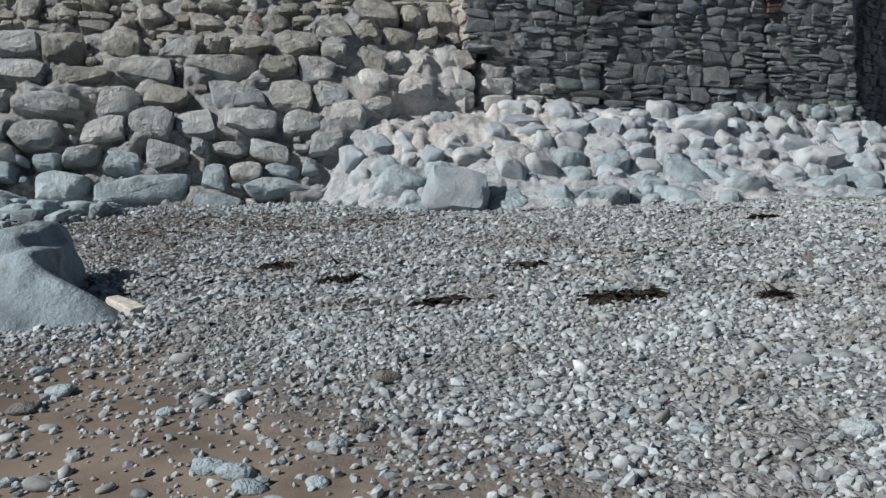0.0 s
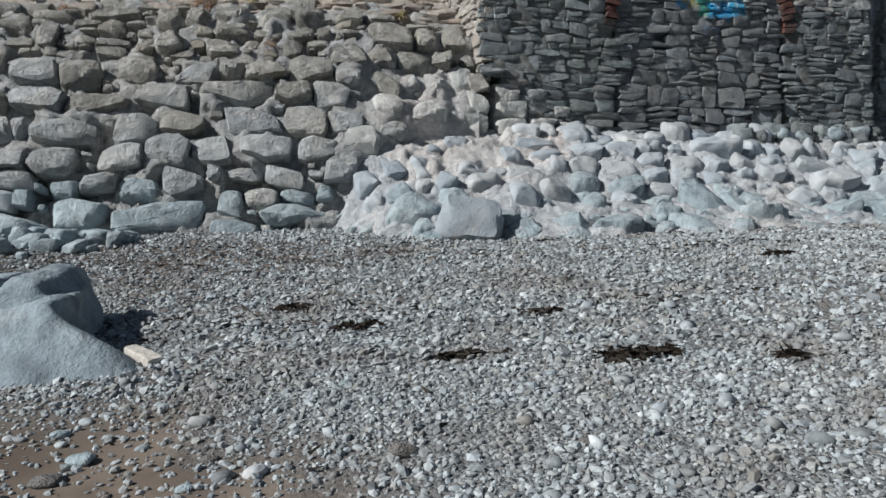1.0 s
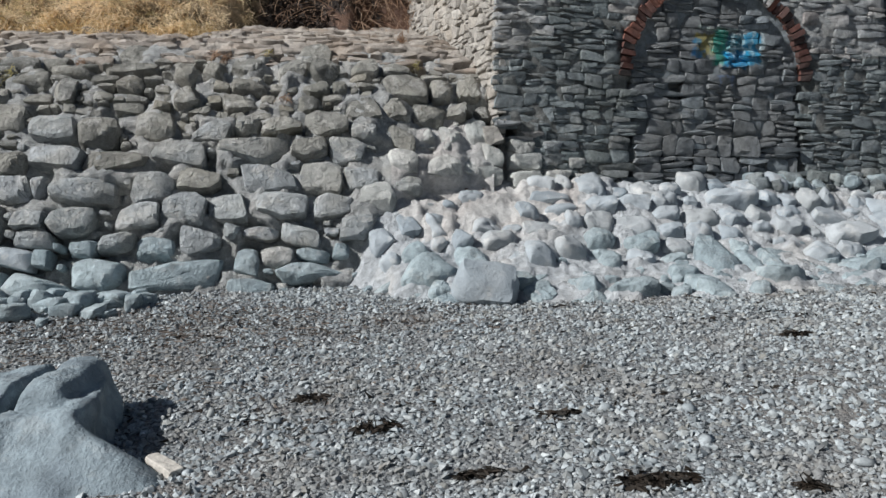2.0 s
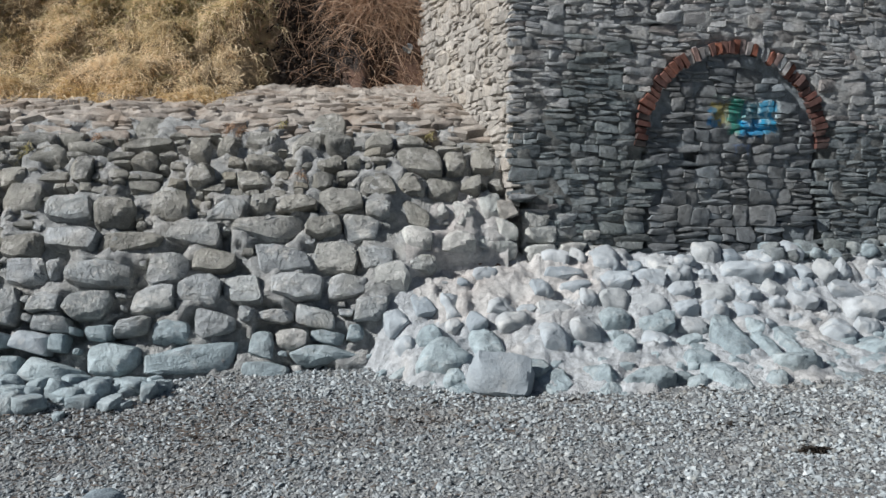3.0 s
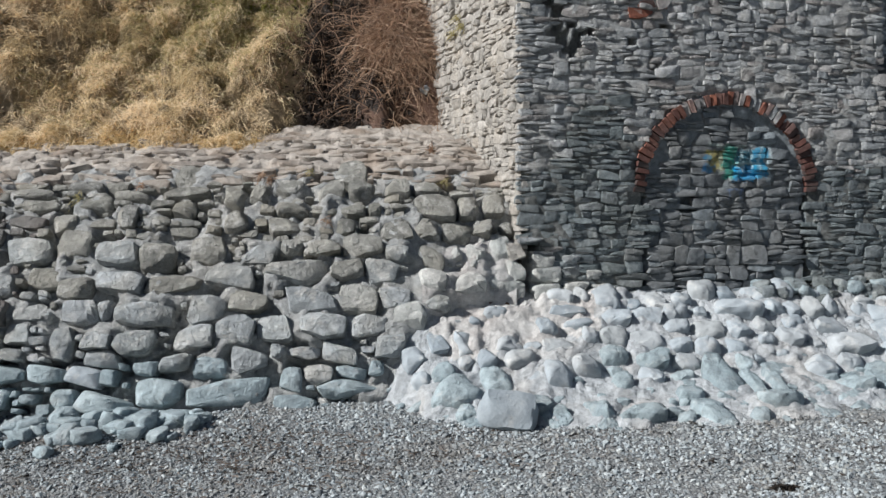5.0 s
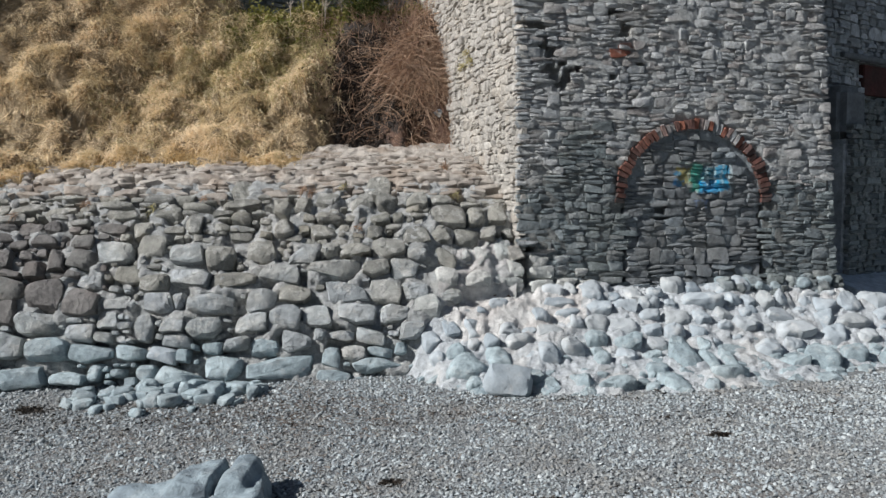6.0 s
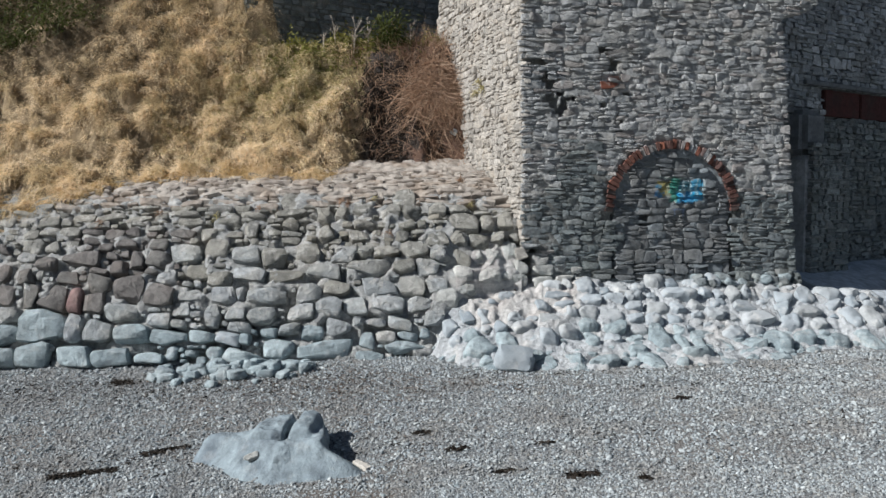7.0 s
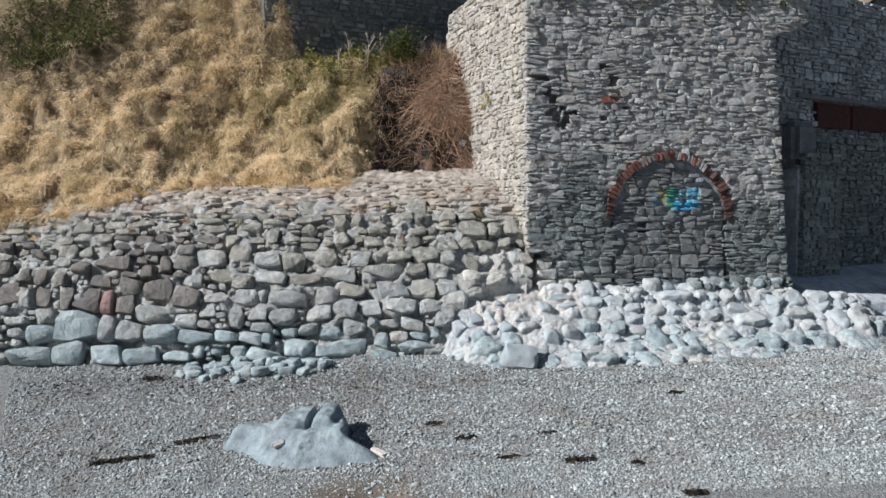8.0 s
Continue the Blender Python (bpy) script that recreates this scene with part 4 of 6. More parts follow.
bm = bmesh.new()
HOLES = (
    (0.5, 7.12, 0.1, 0.13), (0.66, 6.93, 0.13, 0.08), (0.6, 6.74, 0.06, 0.1), (0.82, 7.15, 0.06, 0.06), (0.93, 6.5, 0.09, 0.13), (0.84, 6.74, 0.08, 0.05), (1.14, 6.62, 0.05, 0.07), (2.05, 7.45, 0.1, 0.05), (2.3, 6.7, 0.07, 0.08), (0.35, 7.4, 0.22, 0.07), (2.78, 4.02, 0.16, 0.1),
    (0.78, 6.25, 0.12, 0.12), (0.6, 6.5, 0.16, 0.12), (0.92, 6.42, 0.1, 0.08), (2.14, 6.02, 0.06, 0.16), (2.02, 7.28, 0.09, 0.1), (2.16, 6.4, 0.05, 0.1), (1.85, 7.65, 0.12, 0.08), (1.99, 3.35, 0.03, 0.8), (4.73, 3.35, 0.03, 0.8), (2.75, 3.92, 0.2, 0.07), (1.78, 6.6, 0.06, 0.18), (0.1, 2.92, 0.05, 0.42), (0.1, 3.38, 0.14, 0.05),
)
levels = [1.6, 3.3, 5.0, 7.0, 8.45, 8.72, 10.2]
rings = []
for z in levels:
    rings.append([bm.verts.new(p) for p in (face_point(0.3, z, 0.5), face_point(tower_right(z) - 0.3, z, 0.5), face_point(tower_right(z) - 0.05, z, 7.0), side_point(7.0, z, 0.1))])
for a, b in zip(rings, rings[1:]):
    for i in range(4):
        bm.faces.new((a[i], a[(i + 1) % 4], b[(i + 1) % 4], b[i]))
bm.faces.new(rings[-1])
bm.faces.new(rings[0][::-1])
tower = part("tower", bm, SLATE_JOINT)
tagged(tower, "tall square tower of dark slate rubble with a blocked arch", "tower", kind="structure")


def in_arch(u, z, r):
    return (abs(u - ARCH_U) < r and z <= ARCH_Z) or math.hypot(u - ARCH_U, z - ARCH_Z) < r


def damp_line(u, z):
    return 4.1 + 0.12 * u + 1.3 * math.exp(-(((u - 1.3) / 0.9) ** 2)) + 0.8 * wobble(u, z, 7, 0.6)


us = np.linspace(0, 1, 130)
zs = np.arange(1.8, 10.2, 0.05)
verts = []
for z in zs:
    for k, a in enumerate(us):
        u = 0.04 + a * (tower_right(z) - 0.08)
        deep = 0.014 + 0.03 * wobble(u, z, 0, 1.9) + 0.03 * wobble(u, z, 3, 6.0) + 0.045 * in_arch(u, z, R_OUT + 0.02) + 0.02 * in_arch(u, z, R_IN)
        if k in (0, len(us) - 1):
            deep = 0.6
        for hu, hz, hw, hh in HOLES:
            if abs(u - hu) < hw and abs(z - hz) < hh:
                deep = 0.26 if hu > 0.2 else 0.5
        verts.append(face_point(u, z, deep)[:])
nu = len(us)
faces = [(j * nu + i, j * nu + i + 1, (j + 1) * nu + i + 1, (j + 1) * nu + i) for j in range(len(zs) - 1) for i in range(nu - 1)]
bedding = new("face_bedding", mesh_of("face_bedding", verts, faces, SLATE_JOINT))
bedding.parent = tower
bedding.data.materials.append(INFILL)
bedding.data.materials.append(DAMP_SHADE_JOINT)
bedding.data.materials.append(LIME)
slots = []
for j in range(len(zs) - 1):
    for i in range(nu - 1):
        u = 0.04 + us[i] * (tower_right(zs[j]) - 0.08)
        slots.append(3 if u < 1.0 + 0.4 * wobble(u, zs[j], 2, 3.0) and zs[j] < 3.3 else 1 if in_arch(u, zs[j], R_IN) else 2 if zs[j] < damp_line(u, zs[j]) else 0)
bedding.data.polygons.foreach_set("material_index", np.array(slots, np.int32))

rng = random.Random(5)
slab_meshes = meshes_for(SLAB, "stone", SLATE, 40)
near, far_face, infill = [], [], []
UPZ = Vector((0, 0, 1))


def lay_face(u, z, w, h, proud, deep=0.16):
    return frame_matrix(face_point(u, z, deep / 2 - proud), ALONG, UPZ + INTO * BATTER, (w, deep, h), rng.uniform(-0.05, 0.05))


def bands(left, right, z0, z1, thick=1.0, short=0.18, long=0.66, single=0.3):
    """Random rubble in bands: single blocks among stacks of slates, as (along, up, width, height)."""
    z = z0
    while z < z1:
        tall = rng.uniform(0.11, 0.27) * thick
        u, end = left(z) + rng.uniform(-0.03, 0.03), right(z)
        while u < end - 0.03:
            w = rng.uniform(short, long)
            if end - u - w < 0.12:
                w = end - u
            if w < 0.45 and rng.random() < single:
                yield u + w / 2, z + tall / 2, w, tall
            else:
                k = max(1, round(tall / thick / rng.uniform(0.055, 0.12)))
                cuts = sorted((i + rng.uniform(-0.25, 0.25)) / k for i in range(1, k))
                for lo, hi in zip([0.0] + cuts, cuts + [1.0]):
                    if w > 0.36 and rng.random() < 0.55:
                        a = rng.uniform(0.3, 0.7)
                        yield u + w * a / 2, z + tall * (lo + hi) / 2, w * a, tall * (hi - lo)
                        yield u + w * (1 + a) / 2, z + tall * (lo + hi) / 2, w * (1 - a), tall * (hi - lo)
                    else:
                        yield u + w / 2, z + tall * (lo + hi) / 2, w, tall * (hi - lo)
            u += w
        z += tall


laid = []
for cu, cz, w, h in bands(lambda z: 0.0, tower_right, 2.25, 10.1, 0.85, 0.14, 0.52, 0.4):
    if in_arch(cu, cz, R_IN + 0.03) or (cz > ARCH_Z - 0.1 and in_arch(cu, cz, R_OUT + 0.04)):
        continue
    if any(abs(cu - a) < c and abs(cz - b) < d for a, b, c, d in HOLES) or (cu < 0.42 and 2.3 < cz < 3.42):
        continue
    laid.append((cu, cz + 0.05 * wobble(cu, cz, 0, 0.9) + rng.uniform(-0.012, 0.012), w, h))
for (cu, cz, w, h), poly in zip(laid, fitted(laid, 1.32, 0.002, rng, (0.02, 0.25), 0.2)):
    if poly:
        shape = cell_stone(poly, rng.uniform(-0.010, 0.028) + 0.011, 0.1, rng.uniform(0.0, 0.1), 0.15, rng, False, 0.10)
        m = frame_matrix(face_point(cu, cz, 0.012), ALONG, UPZ + INTO * BATTER, (1, 1, 1))
        (near if cz < damp_line(cu, cz) + rng.uniform(-0.3, 0.3) else far_face).append((shape, m))
rng.shuffle(near)
for shape, m in near[:190]:
    cell_piece("stone", shape, m, tower, DAMP_SHADE_SLATE, 30)
joined("slate_courses", far_face, SLATE, tower)
joined("damp_courses", near[190:], DAMP_SHADE_SLATE, tower)

# the blocking of the arch, a little sunk, with larger stones low down
laid = list(bands(lambda z: ARCH_U - R_IN + 0.05, lambda z: ARCH_U + R_IN - 0.05, 2.4, 3.35, 1.25, 0.22, 0.55, 0.85))
for cu, cz, w, h in bands(lambda z: ARCH_U - R_IN + 0.05, lambda z: ARCH_U + R_IN - 0.05, 3.35, ARCH_Z + R_IN, 0.95, 0.16, 0.55, 0.5):
    if not (cz > ARCH_Z and math.hypot(abs(cu - ARCH_U) + w * 0.35, cz - ARCH_Z) > R_IN - 0.02) and not (abs(cu - 2.78) < 0.17 and abs(cz - 4.0) < 0.12):
        laid.append((cu, cz, w, h))
for (cu, cz, w, h), poly in zip(laid, fitted(laid, 1.28, 0.003, rng, (0.02, 0.3), 0.22)):
    if poly:
        shape = cell_stone(poly, rng.uniform(-0.01, 0.05) + 0.014, 0.1, rng.uniform(0.0, 0.3), 0.18, rng, False, 0.13)
        infill.append((shape, frame_matrix(face_point(cu, cz, 0.012 if cz < 3.3 else 0.075), ALONG, UPZ + INTO * BATTER, (1, 1, 1))))
for shape, m in infill[:100]:
    cell_piece("infill_stone", shape, m, tower, INFILL, 30)
joined("infill_courses", infill[100:], INFILL, tower)

for u, z, w, h, mat in ((1.9, 6.9, 0.4, 0.16, BRICK), (2.02, 7.05, 0.3, 0.12, BRICK_DARK), (2.28, 7.06, 0.22, 0.18, BRICK_PALE), (2.12, 6.88, 0.34, 0.12, BROWN_STONE), (1.86, 6.92, 0.2, 0.1, BRICK_PALE)):
    piece("rusty_stone", rng.choice(slab_meshes), lay_face(u, z, w, h, 0.045), tower, mat)

# arch ring: red bricks and bleached voussoirs on edge
brick_mesh = meshes_for([rough_block(200 + s, 3, 0.2, 0.06, 0.09) for s in range(5)], "brick", BRICK, 40)
count = 48
for i in range(count):
    a = math.pi * (i + 0.5) / count
    turn = i / count
    if turn < 0.1 or turn > 0.88:
        coat = BRICK_DARK
    elif turn < 0.27 or 0.49 < turn < 0.57 or turn > 0.66:
        coat = rng.choice((BRICK, BRICK, BRICK, BRICK_DARK)) if turn > 0.27 else rng.choice((BRICK, BRICK_DARK, BRICK_DARK, BRICK_DARK))
    else:
        coat = rng.choice((BRICK_PALE, BRICK_PALE, BRICK_PALE, SLATE, BRICK))
    r0, r1 = R_IN + rng.uniform(-0.02, 0.02), R_OUT + rng.uniform(-0.05, 0.02)
    p = face_point(ARCH_U + (r0 + r1) / 2 * math.cos(a), ARCH_Z + (r0 + r1) / 2 * math.sin(a), 0.065 - rng.uniform(-0.02, 0.04))
    radial = ALONG * math.cos(a) + UPZ * math.sin(a)
    tangent = ALONG * math.sin(a) - UPZ * math.cos(a)
    m = frame_matrix(p, tangent, radial, ((r0 + r1) / 2 * math.pi / count * rng.uniform(0.78, 1.0), 0.18, r1 - r0), rng.uniform(-0.09, 0.09))
    piece("brick", rng.choice(brick_mesh), m, tower, coat)

# side of the tower towards the bank, in full sun
laid = [(-q[0], *q[1:]) for q in bands(lambda z: 0.0, lambda z: 6.7, 3.2, 10.1, 0.8, 0.12, 0.42, 0.6)]
side_stones = []
for (cv, cz, w, h), poly in zip(laid, fitted(laid, 1.1, 0.004, rng, (0.05, 0.4), 0.3)):
    if poly:
        shape = cell_stone(poly, rng.uniform(-0.012, 0.04) + 0.012, 0.1, rng.uniform(0.0, 0.4), 0.24, rng, False, 0.15)
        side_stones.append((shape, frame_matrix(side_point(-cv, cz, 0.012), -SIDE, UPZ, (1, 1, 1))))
vs, zs = np.arange(0.03, 6.95, 0.055), np.arange(3.0, 10.15, 0.055)
verts = []
for z in zs:
    for v in vs:
        pit = step(0.3, 0.45, wobble(v, z, 31, 3.4))
        verts.append(side_point(v, z, 0.018 + 0.02 * wobble(v, z, 0, 2.2) + 0.03 * wobble(v, z, 5, 6.0) + 0.11 * pit)[:])
nv = len(vs)
faces = [(j * nv + i, (j + 1) * nv + i, (j + 1) * nv + i + 1, j * nv + i + 1) for j in range(len(zs) - 1) for i in range(nv - 1)]
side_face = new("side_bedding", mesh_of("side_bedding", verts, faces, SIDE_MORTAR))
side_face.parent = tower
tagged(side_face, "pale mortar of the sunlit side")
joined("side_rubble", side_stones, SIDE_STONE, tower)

# narrow slot at the corner: two rough jamb stones and a lintel
for u, z, w, h, proud, mat in ((-0.12, 2.72, 0.34, 0.36, 0.16, LIMED_STONE), (-0.09, 3.02, 0.30, 0.34, 0.14, LIMED_STONE), (-0.08, 3.3, 0.28, 0.28, 0.1, SIDE_STONE), (0.41, 2.68, 0.54, 0.28, 0.14, LIMED_STONE), (0.40, 2.93, 0.52, 0.28, 0.1, LIMED_STONE), (0.35, 3.17, 0.42, 0.24, 0.07, WALL_STONE), (0.5, 3.33, 0.36, 0.12, 0.05, SLATE), (0.14, 3.47, 0.4, 0.1, 0.12, SLATE), (0.86, 2.7, 0.44, 0.27, 0.12, LIMED_STONE), (0.8, 2.95, 0.34, 0.22, 0.07, WALL_STONE), (1.12, 2.93, 0.32, 0.2, 0.06, LIMED_STONE), (0.76, 3.16, 0.36, 0.2, 0.05, WALL_STONE), (1.28, 2.68, 0.36, 0.24, 0.1, WALL_STONE)):
    piece("jamb_stone", rng.choice(big_meshes), lay_face(u, z, w, h, proud, 0.3), tower, mat)

# --- wing wall in the tower's shade ---
wing_turn = math.degrees(math.atan2(0.64, 0.77))
bm = bmesh.new()
bmesh.ops.create_cube(bm, size=1.0)
for q in bm.verts:
    q.co = (10.0 + q.co.x * 24, 0.4 + q.co.y * 0.6, 5.45 + q.co.z * 8.9)
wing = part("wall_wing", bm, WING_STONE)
wing.matrix_world = pose(6.0, 14.4, 0, 0, 0, wing_turn)
tagged(wing, "shaded rubble wing wall beside the tower", "wall", kind="structure")
wing_stones = []
for cx, cz, w, h in bands(lambda z: 0.2, lambda z: 9.0, 2.4, 9.85, 1.2):
    if (cx > 2.55 and 6.5 < cz < 7.28) or (4.95 < cx < 5.6 and 3.55 < cz < 3.98):
        continue
    wing_stones.append(frame_matrix((cx, 0.08 - rng.uniform(0, 0.06), cz), (1, 0, 0), UPZ, (w * 1.0, 0.16, h * 1.0), rng.uniform(-0.03, 0.03)))
wing_meshes = meshes_for(TINY, "stone", WING_STONE, 40)
rng.shuffle(wing_stones)
# Below 6.5 m the recess's deep shade is put into darker stone colours.
lower = [m for m in wing_stones if m.translation.z < 6.5]
wing_stones = [m for m in wing_stones if m.translation.z >= 6.5]
for m in wing_stones[:150]:
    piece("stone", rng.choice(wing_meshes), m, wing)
for m in lower[:140]:
    piece("stone", rng.choice(wing_meshes), m, wing, DAMP_SHADE_SLATE)
joined("damp_courses", [(rng.choice(TINY), m) for m in lower[140:]], DAMP_SHADE_SLATE, wing)
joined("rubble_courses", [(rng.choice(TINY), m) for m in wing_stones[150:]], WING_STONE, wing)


def box(name, x0, x1, y0, y1, z0, z1, material, parent, bevel=0.02, label=""):
    bm = bmesh.new()
    bmesh.ops.create_cube(bm, size=1.0)
    for q in bm.verts:
        q.co = ((x0 + x1) / 2 + q.co.x * (x1 - x0), (y0 + y1) / 2 + q.co.y * (y1 - y0), (z0 + z1) / 2 + q.co.z * (z1 - z0))
    bmesh.ops.bevel(bm, geom=bm.edges[:], offset=bevel, segments=2, affect="EDGES")
    return part(name, bm, material, parent, label)


pier = []
for cx, cz, w, h in bands(lambda z: 1.25, lambda z: 2.95, 2.2, 5.5, 1.3):
    pier.append(frame_matrix((cx, -0.47 - rng.uniform(0, 0.05), cz), (1, 0, 0), UPZ, (w, 0.16, h), rng.uniform(-0.03, 0.03)))
# Pier stones use the slate darkened for the recess's shade.
joined("pier_stones", [(rng.choice(SLAB), m) for m in pier], DAMP_SHADE_SLATE, wing)
box("red_panel", 2.65, 4.28, -0.02, 0.2, 6.55, 7.21, RED_PAINT, wing)
box("red_panel", 4.36, 9.0, -0.02, 0.2, 6.55, 7.21, RED_PAINT, wing)
box("lintel", 1.6, 9.2, -0.14, 0.2, 7.27, 7.38, CONCRETE, wing)
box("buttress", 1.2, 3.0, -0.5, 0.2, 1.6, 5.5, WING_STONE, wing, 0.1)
box("buttress_cap", 1.1, 2.1, -0.42, 0.2, 5.5, 6.62, CONCRETE, wing, 0.15)
bm = bmesh.new()
prof = [(-3.2, 1.0), (-2.2, 2.1), (-0.9, 2.55), (0.2, 2.8), (0.2, 1.0)]
ends = [[bm.verts.new((x, y, z)) for y, z in prof] for x in (0.4, 14.0)]
for i in range(len(prof)):
    k = (i + 1) % len(prof)
    bm.faces.new((ends[0][i], ends[1][i], ends[1][k], ends[0][k]))
bm.faces.new(ends[0])
bm.faces.new(ends[1][::-1])
part("plinth", bm, PALE_CONCRETE, wing, "smooth concrete slope at the wall foot")

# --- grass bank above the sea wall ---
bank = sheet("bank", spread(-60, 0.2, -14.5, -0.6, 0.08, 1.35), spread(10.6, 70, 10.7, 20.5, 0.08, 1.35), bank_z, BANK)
tagged(bank, "steep bank of matted dry grass and earth", "bank", kind="structure")

rs = np.random.default_rng(3)
tufts = []
while len(tufts) < 5200:
    x, y = rs.uniform(-14.5, -3.4), rs.uniform(10.9, 19.2)
    d = y - bank_foot(x)
    if d < 0.05 or (x > -7.4 and y > 17.0 + 0.83 * (x + 7.35)) or (x > -4.3 and y > 14.6 and rs.random() < 0.9):
        continue
    if wobble(0.77 * x - 0.63 * y, 0.6 * (0.63 * x + 0.77 * y), 5, 1.5) < -0.32 + 0.15 * rs.normal() or wobble(x, y, 8, 2.6) < -0.1 + 0.1 * rs.normal() or bank_hollow(x, y) < -0.24:
        continue
    if rs.random() < 0.93 * step(-10.2, -11.4, x) * step(14.6, 15.4, y + 0.4 * wobble(x, y, 2, 1.0)):
        continue
    tufts.append((x, y, bank_z(x, y)))
for _ in range(420):
    x = rs.uniform(-10.5, -4.2)
    y = bank_foot(x) + rs.uniform(0.4, 3.6)
    tufts.append((x, y, bank_z(x, y)))
for _ in range(620):
    x, y = rs.uniform(-9.8, -6.6), rs.uniform(15.2, 17.7)
    tufts.append((x, y, bank_z(x, y)))
tufts = np.array(tufts)
per = 17
roots = np.repeat(tufts, per, axis=0) + rs.normal(size=(len(tufts) * per, 3)) * (0.1, 0.1, 0.05)
n = len(roots)
lean = np.repeat(rs.normal(size=(len(tufts), 3)) * 0.5, per, axis=0)
way = np.stack([rs.normal(size=n) * 0.25 - 0.15, -0.5 + rs.normal(size=n) * 0.2, 0.35 + rs.normal(size=n) * 0.2], axis=1) + lean
way /= np.linalg.norm(way, axis=1, keepdims=True)
length = rs.uniform(0.1, 0.32, n)
droop = np.stack([rs.normal(size=n) * 0.3, -0.35 + rs.normal(size=n) * 0.2, -0.95 + rs.normal(size=n) * 0.2], axis=1)
v, f = ribbons(rs, roots, way, length, rs.uniform(0.004, 0.0085, n), droop, 3, (-0.4, -0.62, 0.66))
# golden fringe hanging over the wall top, and olive grass under the terrace
m = 5200
fx = rs.uniform(-13.5, -3.7, m)
fy = np.array([bank_foot(a) for a in fx]) + rs.uniform(0.0, 0.45, m)
fz = np.array([bank_z(a, b) for a, b in zip(fx, fy)])
fway = np.stack([rs.normal(size=m) * 0.3, -0.6 + rs.normal(size=m) * 0.2, 0.3 + rs.normal(size=m) * 0.2], axis=1)
fv, ff = ribbons(rs, np.stack([fx, fy, fz], axis=1), fway, rs.uniform(0.2, 0.5, m), rs.uniform(0.005, 0.011, m), np.tile((0, -0.15, -0.9), (m, 1)), 3, (0, -0.8, 0.6))
tagged(new("golden_grass", mesh_of("golden_grass", fv, ff, GOLD)), "golden grass fringe hanging over the wall top", "grass", kind="stuff")
m = 21000
fx = np.where(np.arange(m) < 12000, rs.normal(-5.6, 1.0, m), rs.uniform(-11.5, -4.2, m))
fy = np.where(np.arange(m) < 12000, rs.normal(16.2, 0.5, m), rs.uniform(13.8, 17.4, m))
green = np.array([wobble(a, b, 33, 0.8) + 0.6 * wobble(a, b, 35, 2.2) for a, b in zip(fx, fy)])
keep = (fy < 16.9 + 0.83 * (fx + 7.35)) & (fx < -3.9) & ((np.arange(m) < 12000) & (fx > -8.2) | (green > 0.12))
fx, fy = fx[keep], fy[keep]
m = len(fx)
fz = np.array([bank_z(a, b) for a, b in zip(fx, fy)])
fway = np.stack([rs.normal(size=m) * 0.45, -0.5 + rs.normal(size=m) * 0.3, 0.5 + rs.normal(size=m) * 0.25], axis=1)
fv, ff = ribbons(rs, np.stack([fx, fy, fz], axis=1), fway, rs.uniform(0.14, 0.4, m), rs.uniform(0.005, 0.011, m), np.tile((0, -0.3, -0.9), (m, 1)), 3, (-0.4, -0.62, 0.66))
tagged(new("olive_grass", mesh_of("olive_grass", fv, ff, OLIVE)), "olive-green grass below the terrace", "grass", kind="stuff")
grass = new("grass", mesh_of("grass", v, f, STRAW))
tagged(grass, "dry straw-coloured grass hanging over the bank", "grass", kind="stuff")

# upper retaining wall on the terrace, its shade deepened by darker slate colours
bm = bmesh.new()
p0, p1 = Vector((-7.35, 17.15, 0)), Vector((-0.4, 22.93, 0))
inw = Vector((-0.64, 0.77, 0)) * 0.6
ring = [[bm.verts.new(p + Vector((0, 0, zz))) for p in (p0, p1, p1 + inw, p0 + inw)] for zz in (8.0, 13.4)]
for i in range(4):
    bm.faces.new((ring[0][i], ring[0][(i + 1) % 4], ring[1][(i + 1) % 4], ring[1][i]))
bm.faces.new(ring[1])
upper = part("wall_upper", bm, DAMP_SHADE_JOINT)
tagged(upper, "dark shaded retaining wall above the bank", "wall", kind="structure")
ups = []
dirn = (p1 - p0).normalized()
z = 8.3
while z < 13.2:
    h = rng.choice((0.12, 0.16, 0.2))
    u = 0.0
    while u < 9.0:
        w = rng.uniform(0.2, 0.6)
        ups.append(frame_matrix(p0 + dirn * (u + w / 2) + Vector((0, 0, z + h / 2)) + inw * rng.uniform(0.0, 0.08), dirn, UPZ, (w * 0.96, 0.16, h * 0.92)))
        u += w
    z += h
joined("rubble_courses", [(rng.choice(TINY), m) for m in ups], DAMP_SHADE_SLATE, upper)

# dead bracken and roots hanging in the gully
n = 4200
hx = rs.normal(-1.95, 0.32, n)
hy = 16.4 + rs.normal(size=n) * 0.28 - 0.35 * ((hx + 2.0) / 0.6) ** 2 * 0.4
roots = np.stack([hx, hy, np.zeros(n)], axis=1)
roots[:, 2] = [bank_z(a, b) + 0.1 for a, b, _ in roots] + np.abs(rs.normal(size=n)) * 0.12
way = np.stack([(hx + 2.0) * 0.9 + rs.normal(size=n) * 0.75, -0.6 + rs.normal(size=n) * 0.3, 0.25 + rs.normal(size=n) * 0.5], axis=1)
way /= np.linalg.norm(way, axis=1, keepdims=True)
droop = np.stack([rs.normal(size=n) * 0.5, 0.05 + rs.normal(size=n) * 0.15, -0.8 + rs.normal(size=n) * 0.35], axis=1)
v, f = ribbons(rs, roots, way, rs.uniform(0.25, 0.8, n), rs.uniform(0.006, 0.016, n), droop, 6)
bracken = new("dead_bracken", mesh_of("dead_bracken", v, f, BRACKEN))
